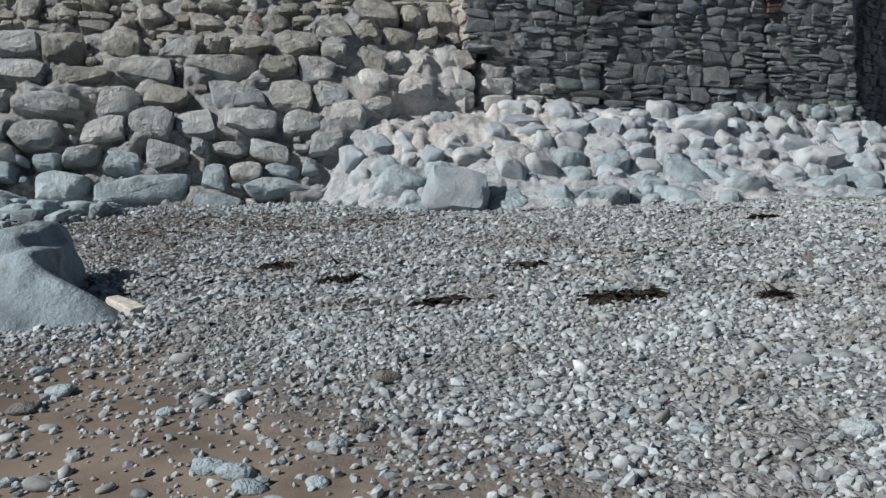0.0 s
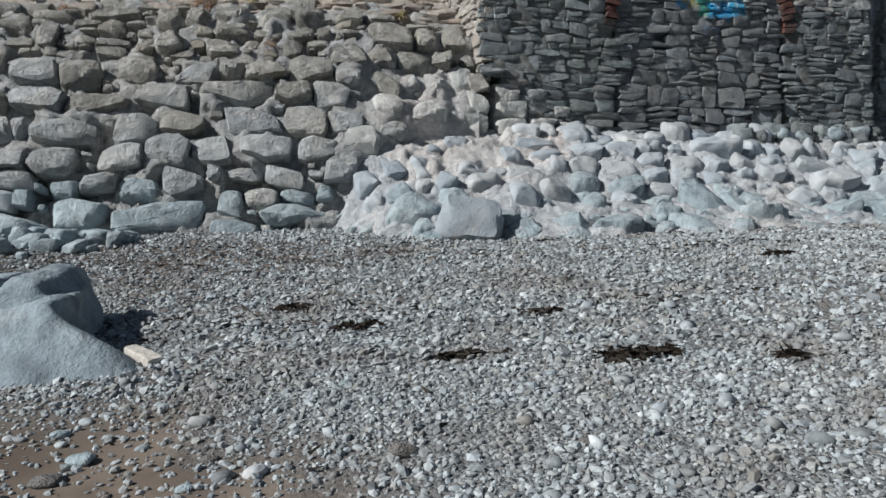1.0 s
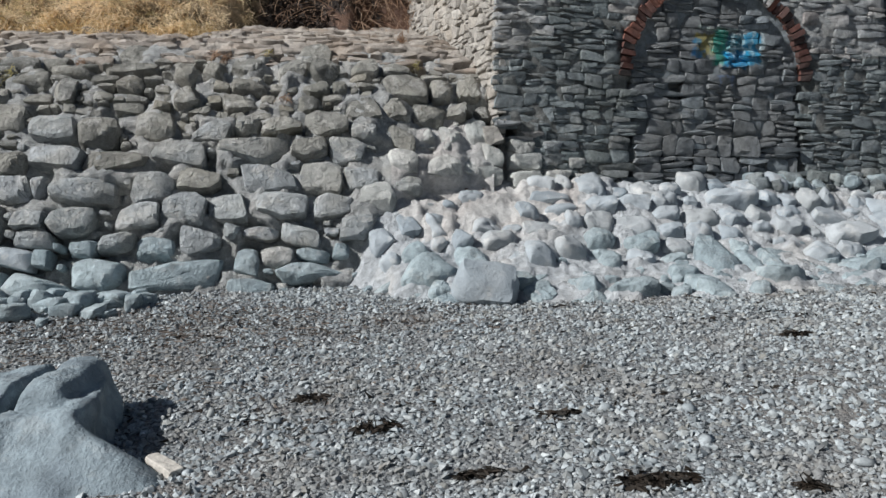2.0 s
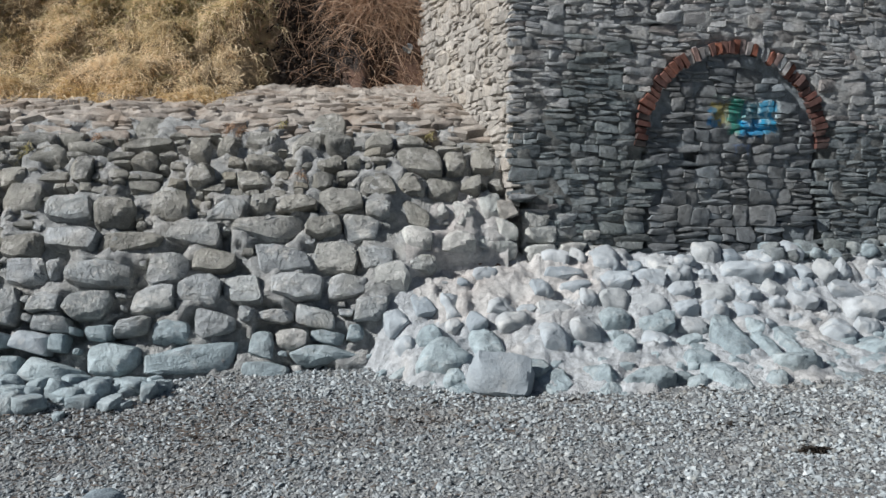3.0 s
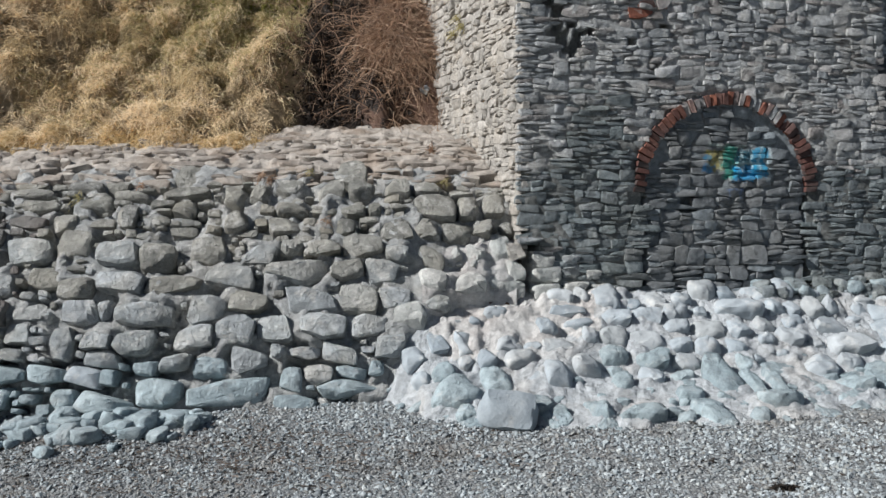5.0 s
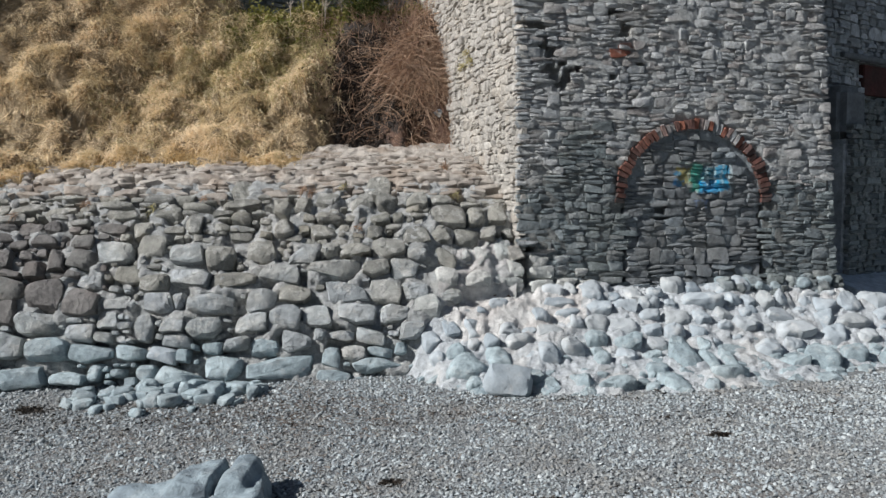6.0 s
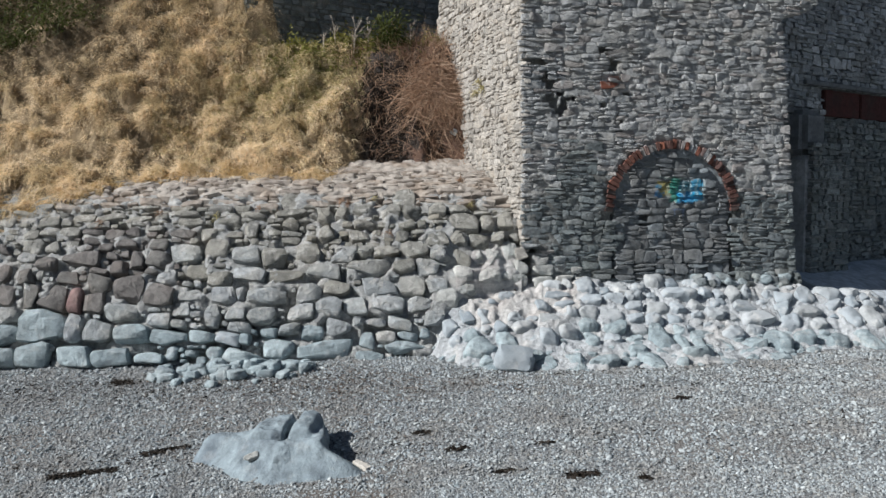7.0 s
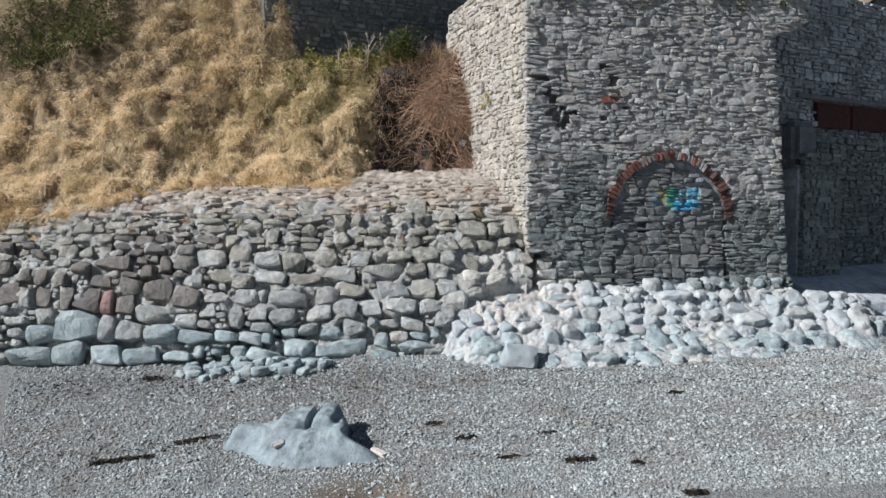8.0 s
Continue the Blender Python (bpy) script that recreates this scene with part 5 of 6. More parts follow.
tagged(bracken, "heap of dead red-brown bracken hanging in the gully", "bracken", kind="stuff")
n = 1700
roots = np.stack([rs.uniform(-4.4, -0.9, n), rs.uniform(15.2, 17.6, n), np.zeros(n)], axis=1)
roots[:, 2] = [bank_z(a, b) for a, b, _ in roots]
way = np.stack([rs.normal(size=n) * 0.6, -0.4 + rs.normal(size=n) * 0.5, 0.6 + rs.normal(size=n) * 0.5], axis=1)
droop = np.stack([rs.normal(size=n) * 0.4, rs.normal(size=n) * 0.2, -0.7 + rs.normal(size=n) * 0.3], axis=1)
v, f = ribbons(rs, roots, way, rs.uniform(0.2, 0.8, n), rs.uniform(0.004, 0.012, n), droop, 4)
tagged(new("roots_and_stems", mesh_of("roots_and_stems", v, f, BRACKEN)), "tangle of dry stems and bare roots", "stems", kind="stuff")

# dark bushes below the top of the bank
n = 9000
clump = np.stack([rs.uniform(-14.8, -11.6, 60), rs.uniform(15.4, 18.2, 60), np.zeros(60)], axis=1)
clump[:, 2] = [bank_z(a, b) + 0.1 for a, b, _ in clump]
roots = clump[rs.integers(0, 60, n)] + rs.normal(size=(n, 3)) * (0.3, 0.25, 0.2)
way = rs.normal(size=(n, 3)) + (0, -0.5, 0.3)
way /= np.linalg.norm(way, axis=1, keepdims=True)
v, f = ribbons(rs, roots, way, rs.uniform(0.06, 0.16, n), rs.uniform(0.015, 0.032, n), np.tile((0, -0.1, -0.4), (n, 1)), 2)
tagged(new("dark_bushes", mesh_of("dark_bushes", v, f, GREEN)), "dark leafy bushes below the bank top", "bushes", kind="stuff")

# dark scrub under the top of the bank
n = 14000
roots = np.stack([rs.uniform(-15.0, -9.3, n), rs.uniform(14.9, 18.4, n), np.zeros(n)], axis=1)
roots[:, 2] = [bank_z(a, b) for a, b, _ in roots]
way = np.stack([rs.normal(size=n) * 0.5, -0.5 + rs.normal(size=n) * 0.4, 0.3 + rs.normal(size=n) * 0.4], axis=1)
v, f = ribbons(rs, roots, way, rs.uniform(0.2, 0.55, n), rs.uniform(0.005, 0.012, n), np.tile((0, -0.1, -0.9), (n, 1)), 3)
tagged(new("dark_scrub", mesh_of("dark_scrub", v, f, SCRUB)), "dark dead scrub hanging below the bank top", "scrub", kind="stuff")

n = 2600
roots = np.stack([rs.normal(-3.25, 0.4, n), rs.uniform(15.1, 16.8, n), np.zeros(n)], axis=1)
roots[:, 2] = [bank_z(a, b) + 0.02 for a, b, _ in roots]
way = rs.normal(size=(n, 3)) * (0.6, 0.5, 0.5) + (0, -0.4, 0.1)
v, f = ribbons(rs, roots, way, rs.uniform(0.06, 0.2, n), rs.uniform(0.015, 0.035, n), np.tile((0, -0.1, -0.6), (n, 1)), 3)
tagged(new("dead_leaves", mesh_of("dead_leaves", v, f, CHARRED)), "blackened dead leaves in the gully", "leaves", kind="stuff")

# ivy and weeds along the terrace edge
n = 9000
cx = rs.uniform(-6.6, -1.6, n)
cy = 16.9 + 0.25 * (cx + 6) + rs.normal(size=n) * 0.22
cz = np.array([bank_z(a, b) for a, b in zip(cx, cy)]) + np.abs(rs.normal(size=n)) * 0.09 * (1 + 1.0 * (np.sin(cx * 5.1) > 0.2))
roots = np.stack([cx, cy, cz], axis=1)
way = rs.normal(size=(n, 3)) + (0, -0.4, 0.5)
way /= np.linalg.norm(way, axis=1, keepdims=True)
v, f = ribbons(rs, roots, way, rs.uniform(0.05, 0.12, n), rs.uniform(0.018, 0.034, n), np.tile((0, -0.1, -0.3), (n, 1)), 2)
tagged(new("green_weeds", mesh_of("green_weeds", v, f, WEEDS)), "low green weeds and ivy along the terrace", "weeds", kind="stuff")


def sapling(x, y, tall, seed):
    """A bare young shrub: a tapered stem with forked twigs."""
    q = random.Random(seed)
    bm = bmesh.new()

    def limb(p, d, length, r, depth):
        end = p + d * length
        side = d.orthogonal().normalized()
        other = d.cross(side)
        rings = []
        for base, rad in ((p, r), (end, r * 0.6)):
            rings.append([bm.verts.new(base + side * rad * math.cos(k * math.pi / 2.5) + other * rad * math.sin(k * math.pi / 2.5)) for k in range(5)])
        for k in range(5):
            bm.faces.new((rings[0][k], rings[0][(k + 1) % 5], rings[1][(k + 1) % 5], rings[1][k]))
        if depth:
            for _ in range(6 if depth == 2 else 4):
                nd = (d + Vector((q.uniform(-0.8, 0.8), q.uniform(-0.6, 0.6), q.uniform(0, 0.3)))).normalized()
                limb(p + d * length * q.uniform(0.4, 1.0), nd, length * q.uniform(0.25, 0.45), r * 0.6, depth - 1)

    limb(Vector((x, y, bank_z(x, y) - 0.05)), Vector((q.uniform(-0.1, 0.1), 0, 1)), tall, 0.019, 2)
    ob = part("shrub", bm, TWIG)
    return tagged(ob, "bare pale young shrub on the terrace", "shrub", group="bare shrubs on the terrace")


for x, y, tall, seed in ((-5.1, 17.05, 0.45, 3), (-4.78, 17.1, 0.72, 1), (-4.31, 17.15, 0.85, 2), (-3.88, 17.25, 0.68, 4), (-2.75, 17.4, 0.6, 6)):
    sapling(x, y, tall, seed)

# dark leafy bush and dead stalks at the terrace end
n = 1500
c = rs.normal(size=(n, 3)) * (0.26, 0.2, 0.3)
roots = c + (-3.35, 17.25, bank_z(-3.35, 17.25) + 0.4)
way = c / (np.linalg.norm(c, axis=1, keepdims=True) + 0.01) + rs.normal(size=(n, 3)) * 0.5
v, f = ribbons(rs, roots, way, rs.uniform(0.05, 0.11, n), rs.uniform(0.016, 0.03, n), np.tile((0, 0, -0.3), (n, 1)), 2)
tagged(new("bush", mesh_of("bush", v, f, GREEN)), "small dark green leafy bush on the terrace", "bush")
n = 520
roots = np.stack([rs.uniform(-3.1, -1.75, n), rs.uniform(16.7, 17.5, n), np.zeros(n)], axis=1)
roots[:, 2] = [bank_z(a, b) - 0.02 for a, b, _ in roots]
way = np.stack([rs.normal(size=n) * 0.35, rs.normal(size=n) * 0.3, np.full(n, 0.9)], axis=1)
v, f = ribbons(rs, roots, way, rs.uniform(0.2, 0.75, n), rs.uniform(0.004, 0.01, n), rs.normal(size=(n, 3)) * (0.3, 0.2, 0.2), 4)
tagged(new("dead_stalks", mesh_of("dead_stalks", v, f, BRACKEN)), "dry brown stalks standing at the terrace end", "stalks", kind="stuff")

# stone lodged in the gully mouth
bm = bmesh.new()
bmesh.ops.create_uvsphere(bm, u_segments=18, v_segments=10, radius=0.085)
for q in bm.verts:
    q.co = Vector((q.co.x * 1.1, q.co.y * 0.7, q.co.z * 0.75)) + 0.05 * noise.noise_vector(q.co * 14) + Vector((-1.42, 15.74, bank_z(-1.42, 15.78))) + 0.02 * noise.noise_vector(q.co * 9)
part_tin = part("pale_stone", bm, WALL_STONE)
tagged(part_tin, "pale rounded stone lodged in the dark soil", "stone")

# tufts rooted in the joints of the walls
def tuft(p, out, count, length, coat, label, seed):
    q = np.random.default_rng(seed)
    way = np.array(out) + q.normal(size=(count, 3)) * 0.45
    way /= np.linalg.norm(way, axis=1, keepdims=True)
    base = np.array(p) + q.normal(size=(count, 3)) * 0.03
    v, f = ribbons(q, base, way, q.uniform(0.5, 1.0, count) * length, q.uniform(0.004, 0.01, count), np.tile((0, -0.1, -0.7), (count, 1)), 3)
    return tagged(new("grass_tuft", mesh_of("grass_tuft", v, f, coat)), label, "tuft", group="tufts in the wall joints")


for i, (x, z, l) in enumerate(((-2.5, 3.78, 0.2), (-6.15, 4.12, 0.22), (-3.6, 4.45, 0.3), (-3.45, 4.4, 0.24), (-2.9, 4.5, 0.18), (-5.3, 4.3, 0.2), (-7.4, 4.2, 0.22), (-0.8, 4.35, 0.15), (-8.6, 4.0, 0.2))):
    p, up = wall_point(x, float(np.interp(z, WALL_Z, WALL_S)))
    tuft(p - Vector((0, 0.02, 0)), (0, -0.6, 0.4), 36, l, OLIVE if i % 3 == 1 else BRACKEN, "small dry brown grass tuft in a wall joint" if i % 3 != 1 else "small olive grass tuft in a wall joint", 400 + i)
for i, (v, z) in enumerate(((2.9, 7.35), (3.2, 7.1), (2.7, 7.15))):
    tuft(side_point(v, z, -0.02), (-0.7, -0.3, 0.2), 50, 0.22, OLIVE, "green tuft on the sunlit tower side", 430 + i)
tuft(wall_point(-1.1, 5.6)[0], (0, -0.3, 0.7), 60, 0.3, BRACKEN, "dry brown stalks on the wall top", 440)
q = np.random.default_rng(61)
k = 1800
lu, lz = q.uniform(0.1, 6.4, k), 9.75 - np.abs(q.normal(size=k)) * 0.25
keep = np.sin(lu * 3.1) + np.sin(lu * 7.3 + 1) > 0.1
lu, lz = lu[keep], lz[keep]
base = np.array([face_point(a, b, -0.06)[:] for a, b in zip(lu, lz)])
way = q.normal(size=(len(lu), 3)) * 0.5 + (0.1, -0.5, -0.2)
v, f = ribbons(q, base, way, q.uniform(0.06, 0.14, len(lu)), q.uniform(0.015, 0.03, len(lu)), np.tile((0, 0, -0.3), (len(lu), 1)), 2)
tagged(new("ivy", mesh_of("ivy", v, f, GREEN)), "dark ivy trailing over the tower top", "ivy", kind="stuff")

# --- large half-buried rock on the beach ---
bm = bmesh.new()
bmesh.ops.create_icosphere(bm, subdivisions=6, radius=1.0)
HEART = Vector((-3.25, 5.5, 0.62))
# the faces of the rock: which way each looks, and a point on it
FACES = [
    ((0.06, -0.70, 0.71), (-3.05, 4.80, 0.63)), ((0.93, 0.22, 0.30), (-2.48, 5.35, 0.85)), ((-0.45, -0.68, 0.58), (-3.6, 5.06, 0.60)), ((-0.85, -0.2, 0.48), (-4.62, 5.64, 0.6)),
    ((-0.10, -0.06, 1.0), (-3.0, 5.7, 1.09)), ((0.0, 0.9, 0.42), (-3.3, 6.5, 0.7)), ((0, 0, -1.0), (-3.2, 5.5, 0.1)), ((0.12, -0.97, 0.2), (-2.8, 4.72, 0.6)), ((0.36, -0.88, 0.3), (-2.1, 4.92, 0.62)), ((-0.3, 0.6, 0.7), (-4.0, 6.0, 1.05)),
]
for q in bm.verts:
    way = q.co.normalized()
    press = 0.0
    for nrm, at in FACES:
        nv = Vector(nrm).normalized()
        far = (Vector(at) - HEART).dot(nv)
        press += max(way.dot(nv) / far, 0.0) ** 30
    c = HEART + way * press ** (-1 / 30)
    c += noise.noise_vector(c * 1.3 + Vector((4, 0, 0))) * 0.10 + noise.noise_vector(c * 3.4) * 0.05 + noise.noise_vector(c * 8) * 0.02 + noise.noise_vector(c * 19) * 0.008
    high = step(0.86, 1.05, c.z)
    # two blocks split by a cleft on the crown, and a seam under them
    c.z += high * 0.10 * (step(-3.75, -3.62, c.x) * step(-3.17, -3.23, c.x) + step(-3.14, -3.06, c.x) * step(-2.74, -2.84, c.x)) * step(5.42, 5.52, c.y)
    c.z -= high * 0.10 * step(0.05, 0.0, abs(c.x + 3.17 + 0.05 * wobble(c.y, 0, 0, 5.0))) * step(5.3, 5.45, c.y)
    c -= way * 0.07 * step(0.05, 0.0, abs(c.y - 5.46 - 0.06 * wobble(c.x, 1, 0, 4.0))) * step(-3.9, -3.6, c.x) * step(-2.6, -2.8, c.x) * high
    # low toe running out to the side
    c.x += 0.5 * step(5.45, 5.1, c.y) * step(-3.0, -2.45, c.x) * step(1.12, 0.66, c.z)
    # ribs down the front
    c -= way * 0.03 * step(0.1, 0.45, wobble(c.x * 3.2, c.z * 0.6, 2)) * step(5.3, 5.0, c.y)
    q.co = c
for g in bm.faces:
    g.smooth = True
rock = part("rock", bm, ROCK)
tagged(rock, "large smooth blue-grey rock half buried in shingle", "rock")

chip = new("chip", mesh_of("chip", *rough_block(31, 5, 0.5, 0.08, 0.2), LIMED_STONE))
chip.matrix_world = pose(-3.56, 5.19, 0.87, 35, -20, 25) @ Matrix.Diagonal((0.24, 0.1, 0.07, 1))
tagged(chip, "pale chip of stone lying on the rock", "stone")

# short piece of timber beside the rock
bm = bmesh.new()
bmesh.ops.create_cube(bm, size=1.0)
bmesh.ops.subdivide_edges(bm, edges=bm.edges[:], cuts=2, use_grid_fill=True)
for q in bm.verts:
    q.co = Vector((q.co.x * 0.27, q.co.y * 0.10, q.co.z * 0.075)) + 0.008 * noise.noise_vector(q.co * 4)
bmesh.ops.bevel(bm, geom=[e for e in bm.edges if e.calc_face_angle(0) > 0.9], offset=0.006, segments=1, affect="EDGES")
plank = part("timber", bm, TIMBER)
plank.matrix_world = pose(-1.99, 5.2, 0.77, 6, 12, -35)
tagged(plank, "short pale driftwood offcut leaning on shingle", "driftwood")

# loose squared boulder at the foot of the footing
bm = bmesh.new()
v, f = rough_block(7, 8, 0.7, 0.05, 0.14)
vs = [bm.verts.new((a * 0.77, b * 0.58, c * 0.54)) for a, b, c in v]
for q in f:
    bm.faces.new([vs[k] for k in q])
boulder = part("boulder", bm, APRON_STONE)
boulder.data.set_sharp_from_angle(angle=radians(45))
boulder.matrix_world = pose(0.14, 9.5, 1.43, -20, 5, 4)
tagged(boulder, "squared pale boulder at the foot of the footing", "boulder")

# --- loose stones and cobbles ---
loose_meshes = meshes_for(ROUND, "loose_stone", WASHED_STONE)
rng = random.Random(21)
for _ in range(64):
    x = rng.uniform(-6.7, -3.8)
    y = shift_wall(x) + 9.72 - abs(rng.gauss(0, 0.36)) - 0.1
    w = rng.uniform(0.16, 0.44)
    h = w * rng.uniform(0.5, 0.72)
    ob = piece("loose_stone", rng.choice(loose_meshes), Matrix.Translation((x, y, ground_z(x, y) + h * 0.22)) @ Euler((rng.uniform(-0.25, 0.25), rng.uniform(-0.25, 0.25), rng.uniform(0, 6.28))).to_matrix().to_4x4() @ Matrix.Diagonal((w, w * rng.uniform(0.6, 0.9), h, 1)), None)
    tagged(ob, "pale loose stone fallen at the wall foot", "stone", group="loose stones at the wall foot")
COBBLES = [
    (-1.94, 3.98, 0.10), (-1.70, 3.65, 0.14), (-1.75, 3.45, 0.15), (-0.85, 3.41, 0.11), (-1.10, 3.60, 0.09), (-1.29, 4.07, 0.12),
    (-0.67, 2.66, 0.14), (-0.60, 2.55, 0.12), (-0.77, 2.72, 0.13), (-1.32, 2.69, 0.12), (-0.29, 3.00, 0.11), (-0.21, 2.75, 0.09),
    (-0.39, 2.55, 0.08), (-0.36, 2.84, 0.08), (-0.23, 3.53, 0.15), (0.08, 3.00, 0.09), (0.88, 2.79, 0.10), (0.62, 2.65, 0.08),
    (1.37, 2.70, 0.13), (1.12, 2.59, 0.09), (0.11, 2.68, 0.06), (0.54, 3.51, 0.08), (1.03, 3.34, 0.09), (1.46, 3.35, 0.12), (1.63, 3.38, 0.1),
]
cobble_meshes = meshes_for([rough_block(140 + s, 5, 1.0, 0.06, 0.08) for s in range(10)], "cobble", APRON_STONE)
spots = list(COBBLES)
while len(spots) < 95:
    x, y = rng.uniform(-2.6, 2.3), rng.uniform(2.3, 4.6)
    if rng.random() < 0.35 + 0.65 * sand_amount(x, y):
        spots.append((x, y, rng.uniform(0.035, 0.085)))
for x, y, w in spots:
    h = w * rng.uniform(0.4, 0.55)
    ob = piece("cobble", rng.choice(cobble_meshes), Matrix.Translation((x, y, ground_z(x, y) + h * 0.18)) @ Euler((rng.uniform(-0.2, 0.2), rng.uniform(-0.2, 0.2), rng.uniform(-0.6, 0.6))).to_matrix().to_4x4() @ Matrix.Diagonal((w, w * rng.uniform(0.6, 0.85), h, 1)), None, rng.choice((APRON_STONE, PEBBLE, WASHED_STONE, BROWN_STONE, PEBBLE)))
    tagged(ob, "smooth grey beach cobble on sand and shingle", "cobble", group="cobbles on the beach")


def seaweed(x, y, length, wide, seed, turn=0.0):
    q = np.random.default_rng(seed)
    k = int((130 + 650 * length) * min(1.0, wide / 0.11))
    along, across = q.uniform(-0.5, 0.5, k) * length, q.normal(size=k) * wide * 0.3
    rx = x + along * math.cos(turn) - across * math.sin(turn)
    ry = y + along * math.sin(turn) + across * math.cos(turn)
    rz = np.array([ground_z(a, b) for a, b in zip(rx, ry)]) + q.uniform(0.01, 0.035, k)
    w = np.stack([q.normal(size=k) + 0.5, q.normal(size=k) * 0.5, q.normal(size=k) * 0.12], axis=1)
    w /= np.linalg.norm(w, axis=1, keepdims=True)
    v, f = ribbons(q, np.stack([rx, ry, rz], axis=1), w, q.uniform(0.04, 0.09, k), q.uniform(0.008, 0.018, k), np.tile((0, 0, -0.15), (k, 1)), 3)
    return tagged(new("seaweed", mesh_of("seaweed", v, f, WEED)), "strip of dried black seaweed on the shingle", "seaweed", group="seaweed on the shingle")


for i, (x, y, l, w, a) in enumerate(((-1.27, 6.39, 0.22, 0.08, 0.1), (-0.69, 5.71, 0.26, 0.14, -0.2), (-0.01, 4.88, 0.24, 0.04, 0.2), (1.0, 4.65, 0.42, 0.13, 0.05), (1.79, 4.49, 0.1, 0.05, 0), (0.57, 5.76, 0.24, 0.025, 0.1), (-7.24, 8.91, 0.4, 0.16, 0), (-6.41, 5.39, 0.5, 0.12, 0.2), (-6.0, 5.5, 0.5, 0.1, 0.15), (-5.38, 6.07, 0.35, 0.1, 0.3), (-5.05, 6.2, 0.3, 0.07, 0.2), (2.84, 7.48, 0.2, 0.06, 0), (2.37, 3.46, 0.25, 0.1, 0.1))):
    seaweed(x, y, l, w, 50 + i, a)

# wrack: crumbs of weed and dark debris in loose lines along the beach
q = np.random.default_rng(77)
k = 4600
wx = q.uniform(-10.5, 9.0, k)
wy = np.choose(q.integers(0, 4, k), [9.2 + 0.05 * wx, 8.3 - 0.02 * wx, 6.0 + 0.03 * wx, q.uniform(3.0, 9.0, k)]) + q.normal(size=k) * 0.22
keep = (np.abs(wx + 0.9) < 0.56 * (wy + 7.3)) & (q.random(k) < np.where(wx < -2.5, 0.95, 0.35)) & (wy > 2.4)
wx, wy = wx[keep], wy[keep]
keep = np.array([b < foot_line(a) for a, b in zip(wx, wy)])
wx, wy = wx[keep], wy[keep]
k = len(wx)
wz = np.array([ground_z(a, b) for a, b in zip(wx, wy)]) + q.uniform(0.012, 0.03, k)
w = np.stack([q.normal(size=k), q.normal(size=k) * 0.7, q.normal(size=k) * 0.15], axis=1)
w /= np.linalg.norm(w, axis=1, keepdims=True)
v, f = ribbons(q, np.stack([wx, wy, wz], axis=1), w, q.uniform(0.03, 0.11, k), q.uniform(0.006, 0.016, k), np.tile((0, 0, -0.08), (k, 1)), 3)
tagged(new("wrack", mesh_of("wrack", v, f, WEED)), "dark crumbs of dried weed along the beach", "wrack", kind="stuff")

# brown dry litter washed up below the wall
k = 2400
wx = np.where(np.arange(k) < 900, q.normal(-2.4, 1.3, k), q.normal(-4.0, 2.0, k))
wy = np.where(np.arange(k) < 900, q.normal(8.55, 0.42, k), q.uniform(6.2, 9.2, k) + 0.4 * np.sin(wx * 1.7))
keep = np.array([b < foot_line(a) - 0.05 for a, b in zip(wx, wy)])
wx, wy = wx[keep], wy[keep]
k = len(wx)
wz = np.array([ground_z(a, b) for a, b in zip(wx, wy)]) + q.uniform(0.012, 0.035, k)
w = np.stack([q.normal(size=k), q.normal(size=k) * 0.7, q.normal(size=k) * 0.2], axis=1)
w /= np.linalg.norm(w, axis=1, keepdims=True)
v, f = ribbons(q, np.stack([wx, wy, wz], axis=1), w, q.uniform(0.03, 0.12, k), q.uniform(0.004, 0.012, k), np.tile((0, 0, -0.08), (k, 1)), 3)
tagged(new("dry_litter", mesh_of("dry_litter", v, f, LITTER)), "brown dry litter washed up below the wall", "litter", kind="stuff")

# house roof behind the wing wall
house = new("house")
house.location = (15.0, 25.0, 7.0)
tagged(house, "far house with a brown tiled roof", "house")
box("wall", -2.6, 6.0, -1.5, 5.0, -5.4, 4.6, CONCRETE, house)
bm = bmesh.new()
pr = [(-2.9, 4.4), (1.7, 7.4), (6.3, 4.4), (6.3, 4.6), (1.7, 7.65), (-2.9, 4.6)]
ends = [[bm.verts.new((x, y, z)) for x, z in pr] for y in (-1.9, 5.4)]
for i in range(6):
    k = (i + 1) % 6
    bm.faces.new((ends[0][i], ends[0][k], ends[1][k], ends[1][i]))
bm.faces.new(ends[0][::-1])
bm.faces.new(ends[1])
part("roof", bm, ROOF, house, "brown tiled roof")

# --- shingle ---
rs = np.random.default_rng(8)
bm = bmesh.new()
bmesh.ops.create_icosphere(bm, subdivisions=1, radius=1.0)
bm.verts.index_update()
ico = np.array([q.co[:] for q in bm.verts])
ico_f = np.array([[q.index for q in g.verts] for g in bm.faces])
bm.free()


five = [(math.cos(k * 1.2566), math.sin(k * 1.2566), 0.0) for k in range(5)]
bead = np.array(five + [(0.1, 0, 1.0), (-0.1, 0.1, -1.0)])
bead_f = np.array([(k, (k + 1) % 5, 5) for k in range(5)] + [((k + 1) % 5, k, 6) for k in range(5)])


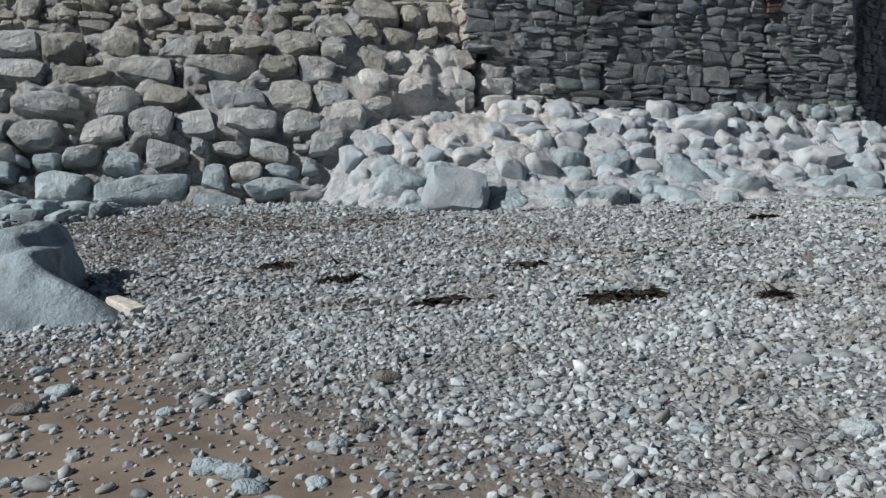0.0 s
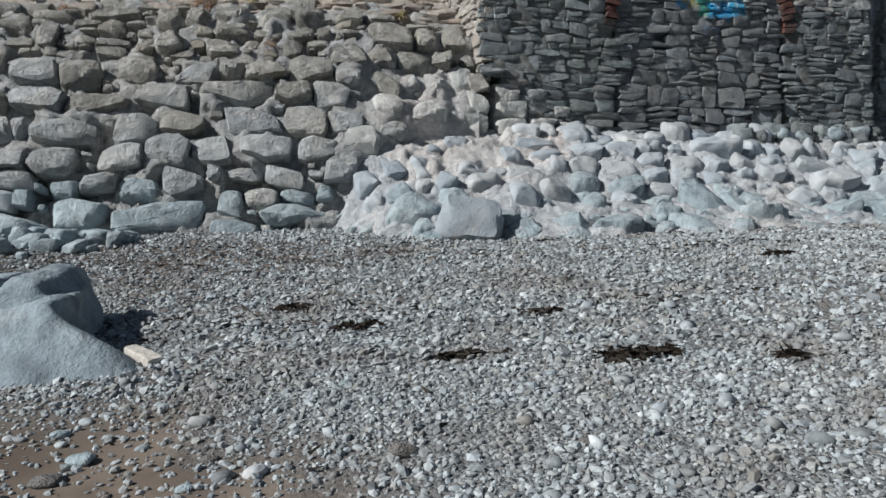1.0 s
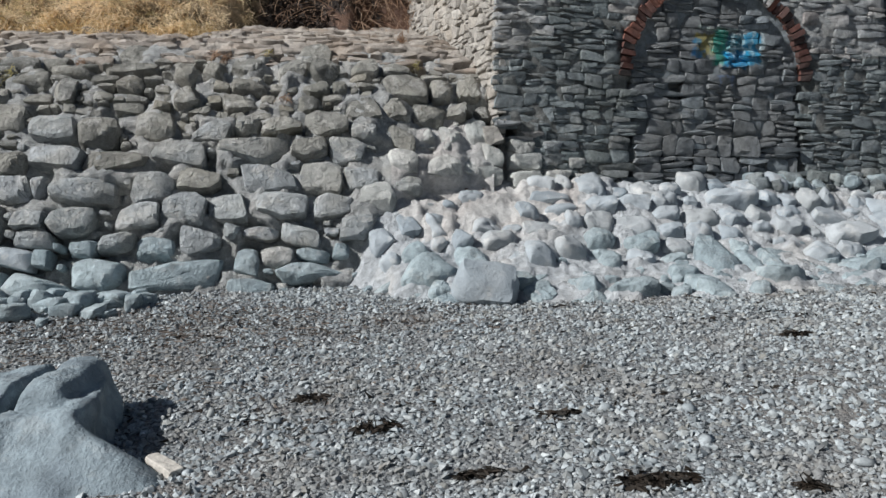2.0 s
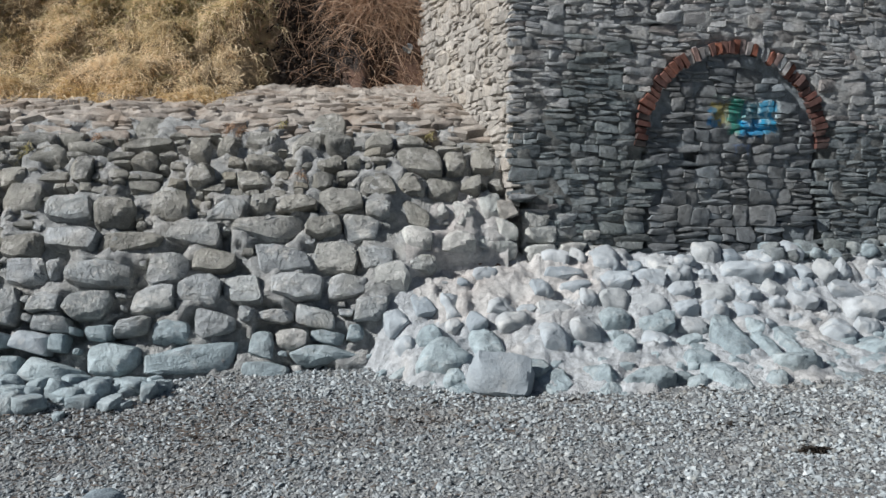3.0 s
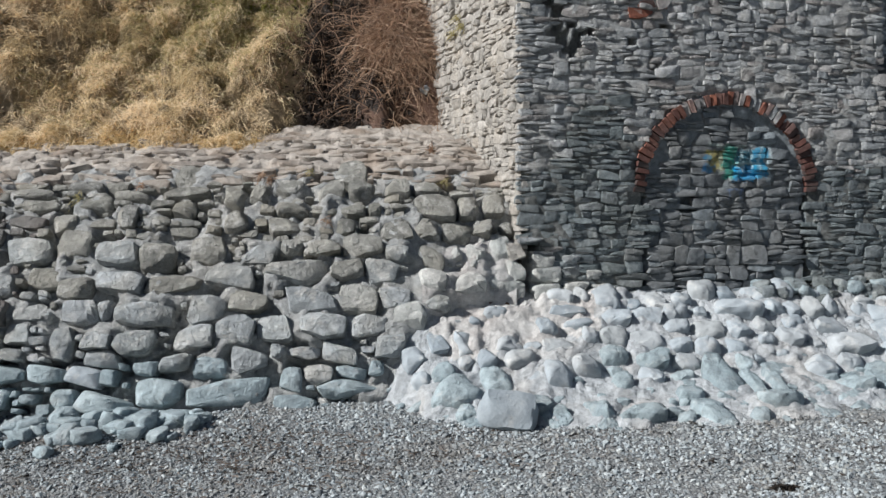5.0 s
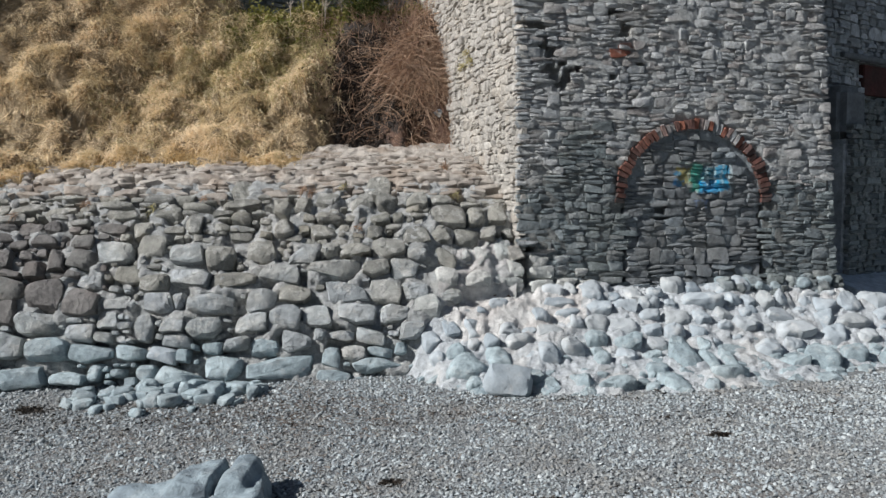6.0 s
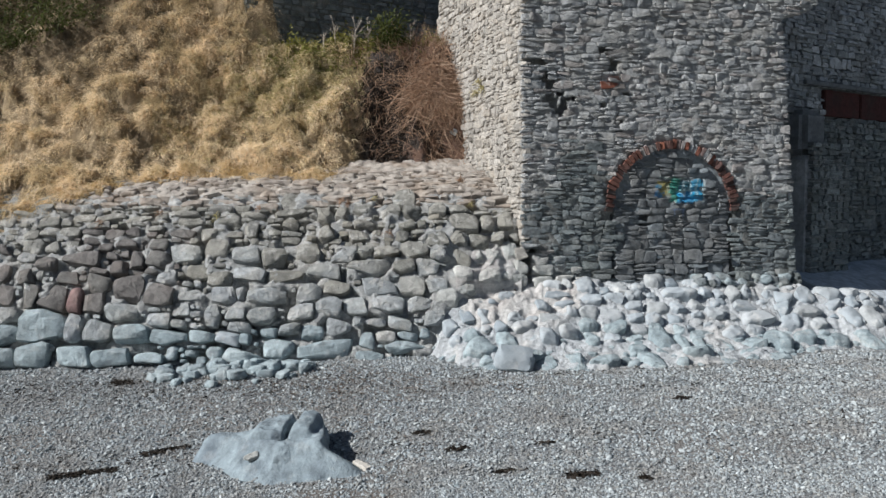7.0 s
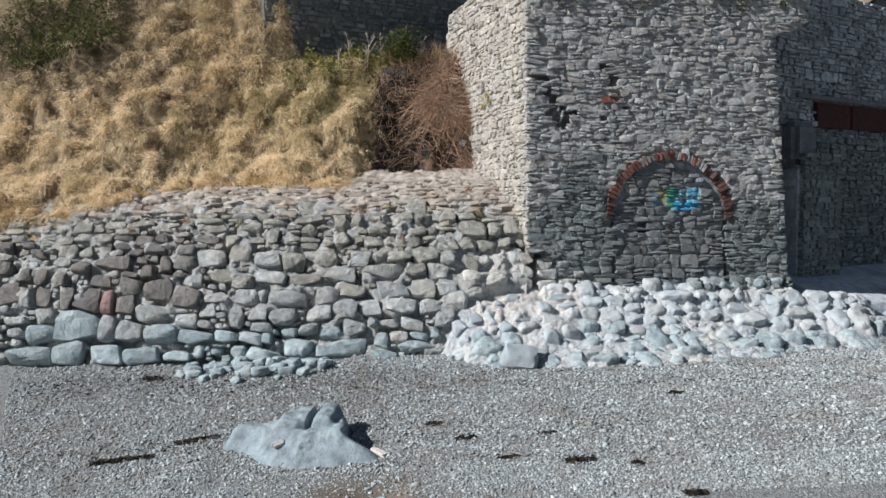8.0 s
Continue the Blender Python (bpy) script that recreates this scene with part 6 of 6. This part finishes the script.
def shingle(name, count, lo, hi, mean, flat_to, soft, shape, near_y, far_y):
    spots = []
    while len(spots) < count:
        k = count
        y = rs.uniform(near_y, far_y, k)
        x = rs.uniform(-11.5, 10.5, k)
        reach = np.where(y < 3.5, 0.55 * y + 0.5, 0.56 * (y + 7.3) + 0.3)
        for a, b in zip(x[np.abs(x + 0.9 * (y > 3.5)) < reach], y[np.abs(x + 0.9 * (y > 3.5)) < reach]):
            if b < foot_line(a) + rs.normal() * 0.05 and rs.random() > 0.76 * sand_amount(a, b):
                spots.append((a, b, ground_z(a, b)))
    ico, ico_f = shape
    p = np.array(spots[:count])
    size = np.clip(rs.lognormal(math.log(mean), 0.38, count), lo, hi)
    scale = size[:, None] * np.stack([rs.uniform(0.85, 1.3, count), rs.uniform(0.65, 1.0, count), rs.uniform(0.4, flat_to, count)], axis=1)
    local = ico[None] * (1 + 0.16 * rs.normal(size=(count, len(ico), 1))) * scale[:, None, :]
    ax, ay, az = rs.normal(size=count) * 0.45, rs.normal(size=count) * 0.45, rs.uniform(0, 6.283, count)
    c, s = np.cos(ax)[:, None], np.sin(ax)[:, None]
    X, Y, Z = local[..., 0], local[..., 1], local[..., 2]
    Y, Z = Y * c - Z * s, Y * s + Z * c
    c, s = np.cos(ay)[:, None], np.sin(ay)[:, None]
    X, Z = X * c + Z * s, -X * s + Z * c
    c, s = np.cos(az)[:, None], np.sin(az)[:, None]
    X, Y = X * c - Y * s, X * s + Y * c
    v = np.stack([X, Y, Z], axis=-1) + p[:, None, :]
    v[..., 2] += (scale[:, 2] * 0.35)[:, None]
    f = ico_f[None] + (np.arange(count) * len(ico))[:, None, None]
    return new(name, mesh_of(name, v.reshape(-1, 3), f.reshape(-1, 3), PEBBLE, soft))


tagged(shingle("near_shingle", 25000, 0.006, 0.032, 0.013, 0.8, False, (ico, ico_f), 2.1, 4.7), "bed of small mixed grey pebbles beside the sand", "pebbles", kind="stuff")
tagged(shingle("shingle", 61000, 0.008, 0.040, 0.0195, 0.85, False, (bead, bead_f), 4.55, 12.4), "bed of small mixed grey beach pebbles", "pebbles", kind="stuff")
tagged(shingle("coarse_shingle", 1000, 0.025, 0.055, 0.032, 0.6, True, (ico, ico_f), 2.1, 12.4), "scattered larger grey pebbles", "pebbles", kind="stuff")
